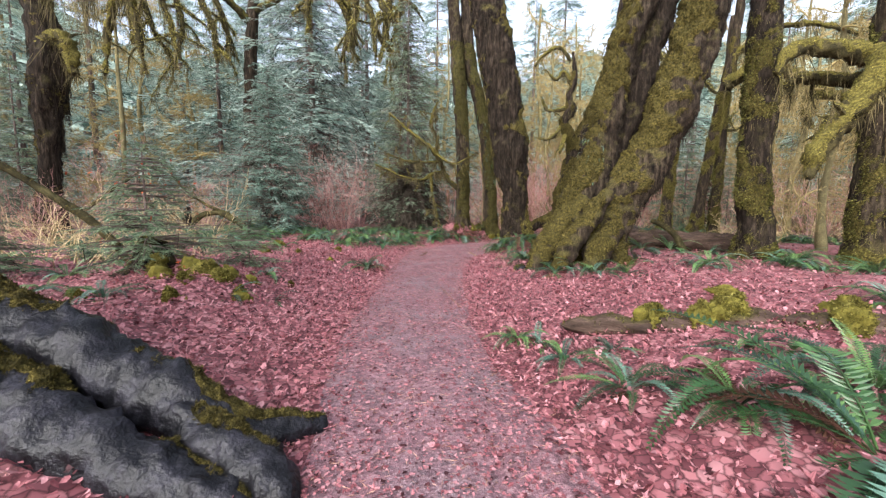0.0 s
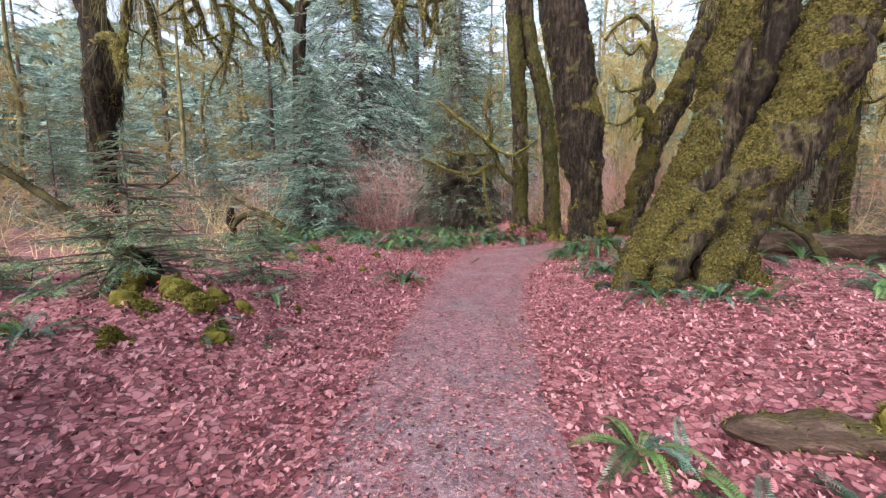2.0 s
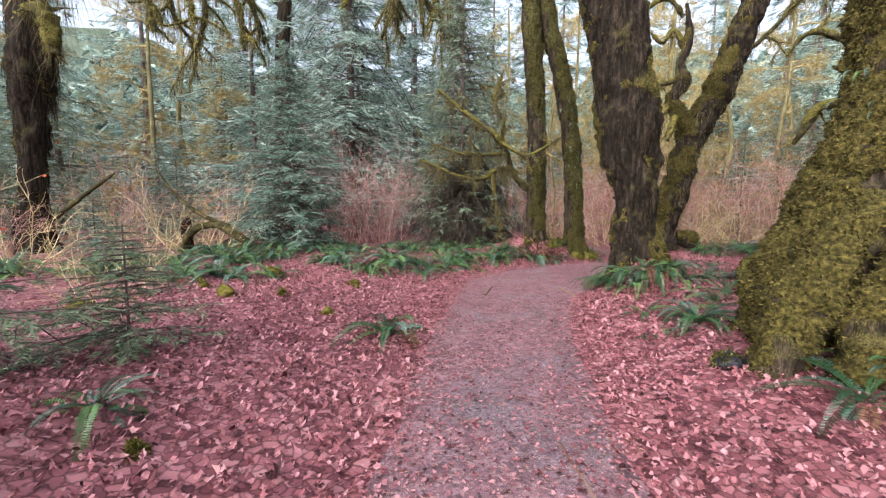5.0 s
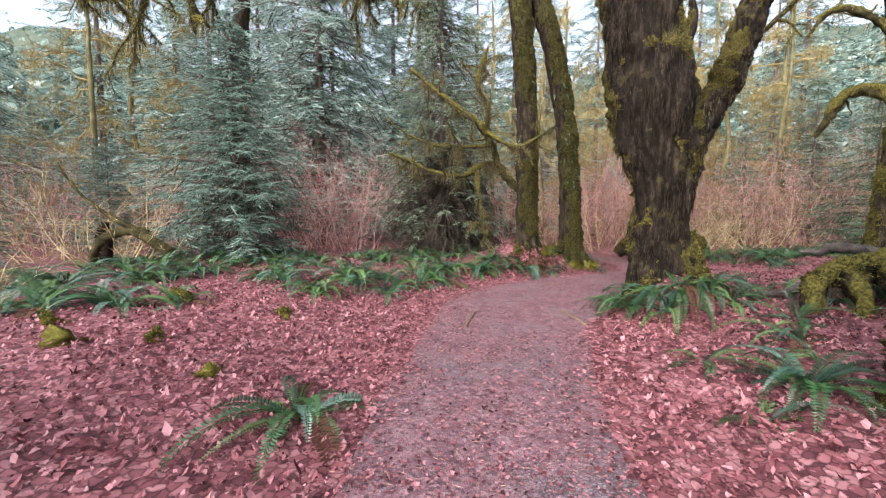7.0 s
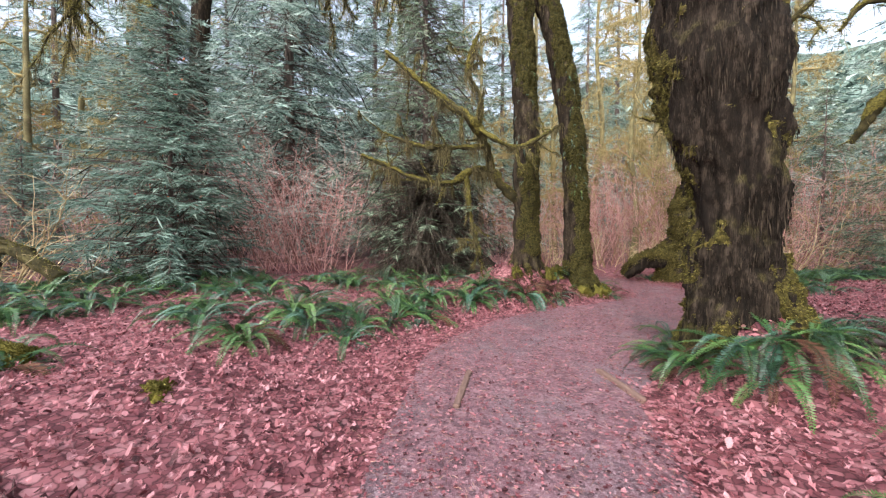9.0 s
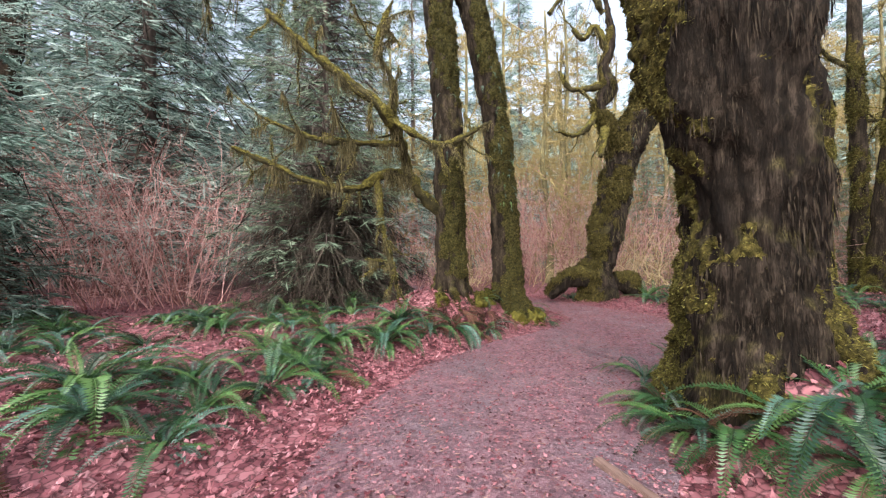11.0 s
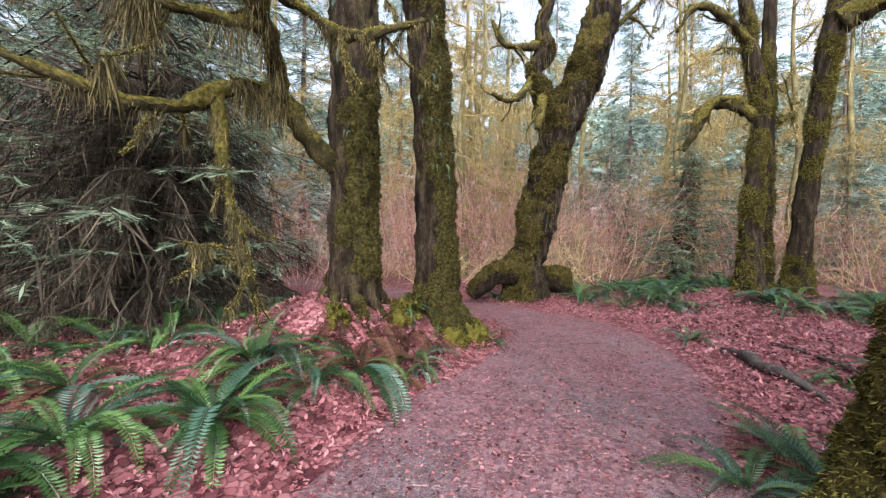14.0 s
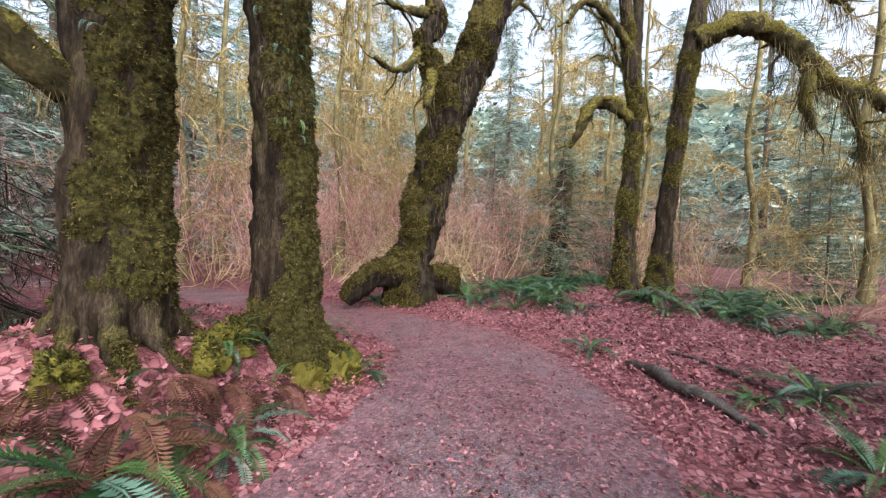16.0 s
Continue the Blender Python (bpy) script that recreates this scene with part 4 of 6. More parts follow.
for label, line in (("thick wet grey root with a mossy back", [(-3.7, 2.3, 0.8, 0.36), (-3.2, 2.42, 0.74, 0.31), (-2.77, 2.38, 0.66, 0.26), (-2.36, 2.34, 0.55, 0.23), (-1.92, 2.28, 0.4, 0.2), (-1.54, 2.22, 0.25, 0.17), (-1.22, 2.24, 0.09, 0.15), (-1.0, 2.36, 0.04, 0.12), (-0.79, 2.48, 0.02, 0.04)]),
                    ("wet grey root", [(-3.4, 2.15, 0.6, 0.38), (-2.95, 2.05, 0.52, 0.32), (-2.44, 1.95, 0.42, 0.25), (-2.1, 1.9, 0.32, 0.19), (-1.72, 1.85, 0.19, 0.17), (-1.39, 1.8, 0.09, 0.15), (-1.04, 1.75, 0.0, 0.11), (-0.85, 1.7, -0.08, 0.06)]),
                    ("knuckled side root", [(-1.55, 2.15, 0.26, 0.13), (-1.3, 2.04, 0.18, 0.13), (-1.1, 1.97, 0.13, 0.12), (-0.9, 1.87, 0.07, 0.12), (-0.78, 1.76, -0.04, 0.08)])):
    rb = Build()
    v, d, c = stem(rb, line, 36, 0.2, 5.0, 0.035, 1.0)
    ro = part("root", rb, M_ROOT, kt, label)
    mb = Build()
    w, keep = moss_shell(mb, v, d, (-0.1, 0.6, 0.45), -0.5, 0.022)
    shell_fuzz(mb, w, d, keep, 30000, 0.02, 0.006)
    tagged(part("root_moss", mb, M_QUILT, ro, "green moss", False), kind="stuff")

# the upright maple's low side branch
lm, ls, lt = Build(), Build(), Build()
for line, hg, tw in (([(0.62, 18.2, 2.45, 0.13), (0.3, 18.05, 2.75, 0.12), (0.0, 17.92, 3.12, 0.1), (-0.4, 17.85, 3.15, 0.085), (-0.9, 17.8, 2.86, 0.07), (-1.3, 17.75, 2.8, 0.06), (-1.9, 17.7, 2.95, 0.05), (-2.5, 17.6, 3.2, 0.035), (-3.1, 17.5, 3.45, 0.02)], 0.5, 5),
                     ([(0.0, 17.92, 3.1, 0.1), (-0.12, 17.6, 3.5, 0.09), (-0.39, 17.1, 3.95, 0.11), (-0.8, 17.0, 4.3, 0.08), (-1.6, 17.0, 4.9, 0.06), (-2.4, 17.0, 5.6, 0.03)], 0.4, 6),
                     ([(-0.3, 17.1, 3.9, 0.07), (0.1, 16.8, 3.55, 0.05), (0.5, 16.9, 3.45, 0.045), (1.0, 17.0, 3.7, 0.035), (1.5, 17.2, 4.05, 0.02)], 0.25, 5),
                     ([(-0.6, 17.82, 3.0, 0.05), (-0.55, 17.75, 2.3, 0.05), (-0.4, 17.7, 1.6, 0.04), (-0.25, 17.7, 1.0, 0.02)], 0.3, 4),
                     ([(-0.2, 17.4, 3.6, 0.07), (-1.0, 17.3, 3.55, 0.05), (-1.7, 17.3, 3.6, 0.04), (-2.5, 17.3, 3.9, 0.02)], 0.55, 4),
                     ([(-0.39, 17.1, 3.9, 0.07), (-0.3, 17.2, 4.6, 0.055), (-0.6, 17.2, 5.3, 0.045), (-0.3, 17.3, 6.2, 0.02)], 0.4, 5)):
    mossy_limb(twin, lm, ls, [(x, y, z, r * 0.9 + 0.006) for x, y, z, r in line], 14, hg * 0.6, 1300, 2600, tw + 3, 0.8, (0.034, 0.008), twig_build=lt)
tagged(part("twig_growth", lt, M_LIMB, twin, "thin mossy twigs"), kind="stuff")
tagged(part("limb_moss", lm, M_MOSS_LIMB, twin, "bright olive moss"), kind="stuff")
tagged(part("limb_beard", ls, M_SHAG, twin, "hanging moss strands", False), kind="stuff")

# drooping branch ends high over the far bank
hang_tree = thing("bigleaf_maple", (-12.2, 24.5, lie(-12.2, 24.5)), "tall mossy maple with long drooping limbs", "tree")
tb, hm, hs, ht = Build(), Build(), Build(), Build()
stem(tb, [(-12.2, 24.5, -0.1, 0.5), (-12.2, 24.5, 5, 0.4), (-11.8, 24.4, 12, 0.35), (-11, 24.3, 18, 0.2)], 14)
part("trunk", tb, M_BARK, hang_tree)
for line, drops in (([(-11.7, 24.4, 13.2, 0.2), (-8, 23.2, 14.0, 0.16), (-4.5, 22.4, 13.6, 0.13), (-2.0, 22, 12.6, 0.09), (-1.2, 21.8, 11.6, 0.05)], ((-6.2, 22.8, 13.7, 3.2), (-4.9, 22.4, 13.5, 4.2), (-4.4, 22.4, 13.4, 4.6), (-3.8, 22.3, 13.3, 3.8), (-3.1, 22.2, 13.0, 3.6), (-2.4, 22, 12.7, 2.6), (-7.6, 23, 13.9, 2.4), (-5.4, 22.5, 13.5, 3.0))),
                    ([(-11.9, 24.4, 12.6, 0.2), (-13.0, 22.8, 13.6, 0.16), (-14.6, 21.6, 13.4, 0.13), (-16.4, 20.6, 12.6, 0.08)], ((-13.7, 22.2, 13.4, 4.2), (-14.4, 21.7, 13.3, 4.6), (-15.0, 21.4, 13.2, 3.6), (-15.7, 21, 12.9, 4.2), (-13.1, 22.7, 13.5, 3.6), (-16.2, 20.7, 12.6, 3.0)))):
    mossy_limb(hang_tree, hm, hs, line, 10, 0.5, 60, 160, 3, twig_build=ht)
    for x, y, z, ln in drops:
        lb = Build()
        lb.side = ht
        boughs(lb, hm, hs, (x, y, z), (rng.uniform(-0.2, 0.3), 0, -1), ln * 0.95, 0.2, 1, 0.1, 0.17, 5, 0.8, 60, 50, (0.08, 0.024))
        part("limb", lb, M_LIMB, hang_tree, "drooping moss-clad branch end")
tagged(part("twig_growth", ht, M_LIMB, hang_tree), kind="stuff")
tagged(part("moss", hm, M_MOSS_LIMB, hang_tree, "", False), kind="stuff")
tagged(part("hanging_moss", hs, M_SHAG, hang_tree, "", False), kind="stuff")


# ---- conifers ----
def conifer(name, label, place, height, radius, needles, rows=40, per=7, sprays=22, spray=0.4, droop=0.35, low=0.06, dead=0.0, trunk_r=None, fine=False):
    x, y = place
    z = lie(x, y)
    t = thing(name, (x, y, z), label, "tree")
    tb = Build()
    tr = trunk_r or height * 0.010
    tb.tube([(x, y, z - 0.1), (x, y, z + height * 0.5), (x, y, z + height)], [tr, tr * 0.6, 0.01], 10, 0.1)
    part("trunk", tb, M_CONBARK, t)
    crown, twigs = Build(), Build()
    B, W, L, S = [], [], [], []
    DB, DW, DL, DS = [], [], [], []
    for k in range(rows):
        u = low + (1 - low) * (k + rng.random()) / rows
        reach = radius * (1 - u) ** 0.8 * (0.6 + 0.4 * min(1, u / (low + 0.1))) + 0.12
        for j in range(per):
            a = rng.uniform(0, 2 * math.pi)
            ln = reach * rng.uniform(0.55, 1.1) * (1 + 0.5 * noise.noise((math.cos(a) * 1.3 + x, math.sin(a) * 1.3 + y, u * height * 0.45)))
            s = np.linspace(0, 1, 5)
            sag = droop * rng.uniform(0.6, 1.4)
            pts = np.stack([x + math.cos(a) * ln * s, y + math.sin(a) * ln * s, z + height * u + ln * (0.18 * s - sag * s ** 1.8 + 0.12 * s ** 4)], 1)
            (twigs.tube(pts[::2], np.linspace(0.012 + 0.006 * ln, 0.004, 3), 3, cap=False) if k % 2 or fine else None)
            n = max(5, int(sprays * ln / radius + 5))
            q = rng.random(n) ** 0.7
            idx = np.minimum((q * 4).astype(int), 3)
            fr = (q * 4 - idx)[:, None]
            c = pts[idx] * (1 - fr) + pts[idx + 1] * fr
            out_way = np.array([math.cos(a), math.sin(a), -0.15])
            cross = np.array([-math.sin(a), math.cos(a), 0])
            sg = rng.choice([-1.0, 1.0], n)[:, None]
            way = out_way * rng.uniform(0.3, 1.0, (n, 1)) + cross * sg * rng.uniform(0.3, 1.0, (n, 1)) + rng.normal(size=(n, 3)) * 0.2 + np.array([0, 0, -0.25])
            way /= np.linalg.norm(way, axis=1)[:, None]
            lens = spray * rng.uniform(0.5, 1.2, n) * (0.5 + 0.5 * (1 - u))
            isdead = rng.random(n) < dead * np.maximum(0.0, 1.2 - q * 0.9 - u * 0.7)
            for arr, mask in ((False, ~isdead), (True, isdead)):
                tgt = (B, W, L, S) if not arr else (DB, DW, DL, DS)
                tgt[0].append(c[mask]), tgt[1].append(way[mask] + (np.array([0, 0, -0.8]) if arr else 0)), tgt[2].append(lens[mask] * (1.4 if arr else 1)), tgt[3].append(lens[mask] * (0.06 if arr else 0.2))
    B, W, L, S = (np.concatenate(q) for q in (B, W, L, S))
    if fine:
        # every spray becomes a little feather of needles
        crown.slivers(B, W, L, S * 0.35)
        for f in (0.1, 0.24, 0.38, 0.52, 0.66, 0.8, 0.92):
            side = np.cross(W, [0, 0, 1.0])
            side /= np.linalg.norm(side, axis=1)[:, None] + 1e-9
            for sgn in (-1, 1):
                crown.slivers(B + W * (L * f)[:, None], W * 0.7 + side * sgn * 0.8 + rng.normal(size=W.shape) * 0.12, L * 0.4 * (1.12 - f), L * 0.038)
    else:
        for spin in (0.0, 0.35, 0.5):
            crown.slivers(B + W * (L * spin * rng.uniform(0, 1.5, len(L)))[:, None], W + rng.normal(size=W.shape) * spin, L * (1 - spin * 0.7), S * 0.45)
    tagged(part("bough_frame", twigs, M_CONBARK, t), kind="stuff")
    tagged(part("crown", crown, needles, t, "", False), kind="stuff")
    if DB:
        DB, DW, DL, DS = (np.concatenate(q) for q in (DB, DW, DL, DS))
        if len(DB):
            dt = Build()
            dt.slivers(DB, DW, DL, DS)
            tagged(part("dead_growth", dt, M_DEADTWIG, t, "grey-brown dead twigs", False), kind="stuff")
    return t


hemlock = conifer("conifer", "dense dark hemlock with dead mossy lower twigs", (-1.9, 20.6), 13, 2.8, M_HEMLOCK, 66, 9, 26, 0.44, dead=0.8, low=0.02, fine=True)
def dead_skirt(t, x, y, radius, low, high, number):
    """The bare, drooping lower boughs of an old hemlock, with curtains of hanging dead twigs."""
    z = lie(x, y)
    frame_b, curtain = Build(), Build()
    for _ in range(number):
        a, h = rng.uniform(0, 6.283), rng.uniform(low, high)
        ln = radius * rng.uniform(0.55, 1.08) * (1 - 0.45 * (h - low) / (high - low))
        q = np.linspace(0, 1, 8)
        pts = np.stack([x + math.cos(a) * ln * q, y + math.sin(a) * ln * q, z + h + ln * (0.1 * q - 0.42 * q ** 2)], 1) + rng.normal(size=(8, 3)) * 0.03
        pts[:, 2] = np.maximum(pts[:, 2], z + 0.05)
        frame_b.tube(pts, np.linspace(0.022, 0.005, 8), 4, cap=False)
        m = int(62 * ln)
        u = rng.uniform(0.15, 1, m) * 6.99
        i = u.astype(int)
        c = pts[i] + (pts[i + 1] - pts[i]) * (u - i)[:, None]
        way = np.array([0, 0, -1.0]) + np.array([math.cos(a), math.sin(a), 0]) * rng.uniform(-0.1, 0.5, (m, 1)) + rng.normal(size=(m, 3)) * 0.3
        lens = np.minimum(rng.uniform(0.08, 0.34, m), np.maximum(0.05, c[:, 2] - z - 0.02))
        curtain.slivers(c, way, lens, rng.uniform(0.005, 0.011, m))
        for f in (0.4, 0.75):
            side = rng.normal(size=(m, 3)) * 0.5 + np.array([0, 0, -0.6])
            curtain.slivers(c + way * (lens * f)[:, None], side, lens * 0.45, np.full(m, 0.005))
    tagged(part("dead_bough", frame_b, M_DEADTWIG, t, "bare drooping dead boughs"), kind="stuff")
    tagged(part("dead_curtain", curtain, M_DEADTWIG, t, "hanging grey-brown dead twigs", False), kind="stuff")


dead_skirt(hemlock, -1.7, 20.5, 2.9, 0.5, 3.8, 300)
young = conifer("conifer", "bushy young blue-green spruce with drooping boughs", (-7.9, 17.6), 7.2, 2.7, M_YOUNG, 50, 9, 26, 0.48, dead=0.3, low=0.03, fine=True)
conifer("conifer", "tall blue-green spruce with drooping boughs", (-8.6, 25.5), 27, 5.4, M_SPRUCE_HAZED, 76, 9, 22, 0.95, dead=0.3, droop=0.5, fine=True)
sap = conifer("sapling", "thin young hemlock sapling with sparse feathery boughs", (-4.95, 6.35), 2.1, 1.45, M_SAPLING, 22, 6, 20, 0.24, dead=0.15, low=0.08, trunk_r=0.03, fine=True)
far_spruce = conifer("conifer", "blue-green spruce at the back of the clearing", (-15.5, 27), 19, 4.6, M_SPRUCE_HAZED, 40, 6, 10, 1.15, droop=0.45, fine=True)
far_hemlock = conifer("conifer", "dark green conifer in the thicket", (15.2, 26.5), 8, 2.6, M_HEMLOCK, 30, 6, 16, 0.55, fine=True)
small_spruce = conifer("conifer", "small blue-green spruce at the clearing's edge", (-14.2, 19.5), 4.2, 1.4, M_YOUNG, 28, 7, 14, 0.32, fine=True)


def again(ob, x, y, s, turn):
    return copy_thing(ob, Matrix.Translation((x, y, lie(x, y) - 0.05)) @ Matrix.Rotation(turn, 4, "Z") @ Matrix.Scale(s, 4))


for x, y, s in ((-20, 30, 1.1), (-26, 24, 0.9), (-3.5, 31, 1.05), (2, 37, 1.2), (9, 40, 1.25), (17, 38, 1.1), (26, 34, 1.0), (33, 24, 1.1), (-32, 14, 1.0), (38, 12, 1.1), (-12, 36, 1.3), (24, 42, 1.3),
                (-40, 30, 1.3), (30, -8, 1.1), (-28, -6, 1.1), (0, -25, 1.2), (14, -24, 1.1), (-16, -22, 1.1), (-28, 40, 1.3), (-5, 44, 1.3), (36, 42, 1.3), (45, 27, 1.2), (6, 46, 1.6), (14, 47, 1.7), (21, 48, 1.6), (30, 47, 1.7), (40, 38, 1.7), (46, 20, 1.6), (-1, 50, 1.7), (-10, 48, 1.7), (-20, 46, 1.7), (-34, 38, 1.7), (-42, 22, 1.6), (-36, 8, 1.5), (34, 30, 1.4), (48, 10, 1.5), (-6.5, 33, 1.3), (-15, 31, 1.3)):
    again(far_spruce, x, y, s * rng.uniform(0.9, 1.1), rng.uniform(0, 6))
for x, y, s in ((13.8, 22.0, 0.8), (15.4, 20.8, 0.5), (21, 20, 0.7), (18, 15, 0.55), (12.5, 27, 0.75), (25, 28, 1.0), (15, 8.8, 0.6), (20, 11, 0.8), (-19, 16, 0.8), (-22, 20, 1.1), (-17, 10, 0.7), (28, 16, 1.0), (-16, 4, 0.9)):
    again(far_hemlock, x, y, s, rng.uniform(0, 6))
for x, y, s in ((-11.5, 21, 1.1), (-17.5, 22, 1.2), (-12.6, 14.6, 0.6), (-20, 17, 1.0)):
    again(small_spruce, x, y, s, rng.uniform(0, 6))


for x, y, s in ((-3.9, 7.6, 0.6), (-7.3, 5.9, 0.7)):
    again(sap, x, y, s, rng.uniform(0, 6))


# ---- bare brush and mossy far trees ----
def brush(label, mat, place, height, stems, spread_r, twigs=5, lean=0.35, thick=0.016):
    x, y = place
    t = thing("shrub", (x, y, lie(x, y)), label, "shrub")
    b = Build()
    for _ in range(stems):
        a, r = rng.uniform(0, 6.283), spread_r * math.sqrt(rng.random()) * 0.6
        s = (x + math.cos(a) * r, y + math.sin(a) * r, lie(x, y) - 0.05)
        pts = wander(s, (math.cos(a) * lean, math.sin(a) * lean, 1), height * rng.uniform(0.6, 1.1), 7, 0.14)
        b.tube(pts, np.linspace(thick, thick * 0.3, 8), 3, cap=False)
        for _ in range(twigs):
            i = rng.integers(1, 7)
            q = wander(pts[i], pts[i] - pts[i - 1] + rng.normal(size=3) * 0.7 * height / 7, height * rng.uniform(0.18, 0.4), 4, 0.25)
            b.tube(q, np.linspace(thick * 0.5, thick * 0.2, 5), 3, cap=False)
            for _ in range(2):
                k = rng.integers(1, 4)
                w = wander(q[k], q[k] - q[k - 1] + rng.normal(size=3) * 0.1 * height / 4, height * rng.uniform(0.06, 0.16), 2, 0.25)
                b.tube(w, np.linspace(thick * 0.3, thick * 0.18, 3), 3, cap=False)
    tagged(part("thicket", b, mat, t), kind="stuff")
    return t


red = brush("bare pinkish vine maple thicket with many thin stems", M_BRUSH, (-6.4, 22.3), 5.6, 30, 1.8, 7, 0.4)
tan = brush("bare tan tangled brush with mossy stems", M_BRUSH_TAN, (-9.8, 15.6), 2.6, 20, 1.6, 6, lean=0.95)
for x, y, s in ((4.2, 29.5, 1.0), (7.5, 27.5, 0.9), (10.5, 26.5, 1.0), (13.5, 24.6, 0.8), (6, 31, 1.1), (1, 27, 0.8), (17, 22, 0.75), (19, 19, 0.7), (9, 30, 1.1), (-12.5, 20.5, 0.7),
                (-15, 18, 0.65), (-11, 26, 1.1), (-3.5, 25.5, 0.9), (13, 29, 1.1), (18, 26, 1.0), (22, 22, 0.9), (-14, 13, 0.45), (-19, 13, 0.7), (-22, 26, 1.1), (8.2, 25.2, 0.8), (-5.5, 21.6, 0.85), (-7.2, 21.0, 0.75), (11.8, 24.6, 0.8), (5.6, 27.6, 0.9), (15.8, 20.4, 0.7)):
    again(red, x, y, s, rng.uniform(0, 6))
for x, y, s in ((-12.5, 16.4, 1.0), (-8.5, 11.6, 0.45), (8.8, 24.0, 1.0), (11.0, 23.2, 1.1), (5.6, 25.5, 1.0), (14.5, 20.6, 1.0), (17.0, 17.6, 1.0), (10.2, 24.6, 1.1), (19.0, 14.2, 1.0), 
                (16, 12, 0.9), (12, 14.8, 0.6), (20, 21, 1.3), (-17, 12, 0.9), (-9.6, 8.6, 0.7), (-7.4, 7.4, 0.5), (-6.2, 9.4, 0.4), (-11.5, 11.5, 0.8), (9.5, 27, 1.2), (3.4, 28, 1.0)):
    again(tan, x, y, s, rng.uniform(0, 6))


def far_maple(label, place, height, spread_w):
    x, y = place
    z = lie(x, y)
    t = thing("bigleaf_maple", (x, y, z), label, "tree")
    tr, hg, tw = Build(), Build(), Build()
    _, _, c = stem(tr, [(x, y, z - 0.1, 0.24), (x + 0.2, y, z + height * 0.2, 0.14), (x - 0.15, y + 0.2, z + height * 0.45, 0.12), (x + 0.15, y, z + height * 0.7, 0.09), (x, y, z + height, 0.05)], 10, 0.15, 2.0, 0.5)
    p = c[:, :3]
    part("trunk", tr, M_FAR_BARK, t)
    for k in range(14):
        lb = Build()
        lb.side = tw
        i = int(len(p) * (0.16 + 0.8 * k / 14))
        a = rng.uniform(0, 6.283)
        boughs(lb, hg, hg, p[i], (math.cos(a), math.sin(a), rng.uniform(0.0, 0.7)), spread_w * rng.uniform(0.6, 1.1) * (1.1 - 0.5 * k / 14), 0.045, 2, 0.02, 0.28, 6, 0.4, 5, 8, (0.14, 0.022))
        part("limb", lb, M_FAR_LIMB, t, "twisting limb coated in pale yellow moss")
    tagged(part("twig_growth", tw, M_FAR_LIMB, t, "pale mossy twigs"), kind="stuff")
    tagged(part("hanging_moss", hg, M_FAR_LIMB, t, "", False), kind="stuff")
    return t


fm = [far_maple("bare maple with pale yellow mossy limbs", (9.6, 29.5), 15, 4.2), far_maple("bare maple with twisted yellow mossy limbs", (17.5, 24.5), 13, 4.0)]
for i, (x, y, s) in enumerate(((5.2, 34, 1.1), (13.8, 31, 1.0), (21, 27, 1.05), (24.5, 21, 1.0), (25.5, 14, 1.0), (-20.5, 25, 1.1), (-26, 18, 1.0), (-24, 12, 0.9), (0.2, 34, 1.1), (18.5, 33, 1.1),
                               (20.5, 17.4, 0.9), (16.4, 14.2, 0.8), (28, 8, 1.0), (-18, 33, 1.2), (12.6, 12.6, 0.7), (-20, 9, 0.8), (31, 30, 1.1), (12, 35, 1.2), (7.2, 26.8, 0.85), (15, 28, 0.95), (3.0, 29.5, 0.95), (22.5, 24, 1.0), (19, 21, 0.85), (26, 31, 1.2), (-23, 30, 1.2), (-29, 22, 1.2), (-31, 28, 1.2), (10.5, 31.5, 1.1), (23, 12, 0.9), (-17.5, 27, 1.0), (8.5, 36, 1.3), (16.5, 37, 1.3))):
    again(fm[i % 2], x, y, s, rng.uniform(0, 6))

# far wooded slope, its trees in the haze-paled spruce colour
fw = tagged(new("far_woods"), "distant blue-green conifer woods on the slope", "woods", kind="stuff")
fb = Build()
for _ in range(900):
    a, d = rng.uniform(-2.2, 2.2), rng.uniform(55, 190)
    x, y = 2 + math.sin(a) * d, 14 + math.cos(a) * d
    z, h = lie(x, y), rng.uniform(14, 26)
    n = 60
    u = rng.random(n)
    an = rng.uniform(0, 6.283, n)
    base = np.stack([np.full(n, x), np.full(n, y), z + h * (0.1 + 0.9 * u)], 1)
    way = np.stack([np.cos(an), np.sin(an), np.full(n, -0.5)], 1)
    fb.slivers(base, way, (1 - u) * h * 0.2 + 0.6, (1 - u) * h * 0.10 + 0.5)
fw_me = part("tree_mass", fb, M_SPRUCE_HAZED, fw, "", False)
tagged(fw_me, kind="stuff")


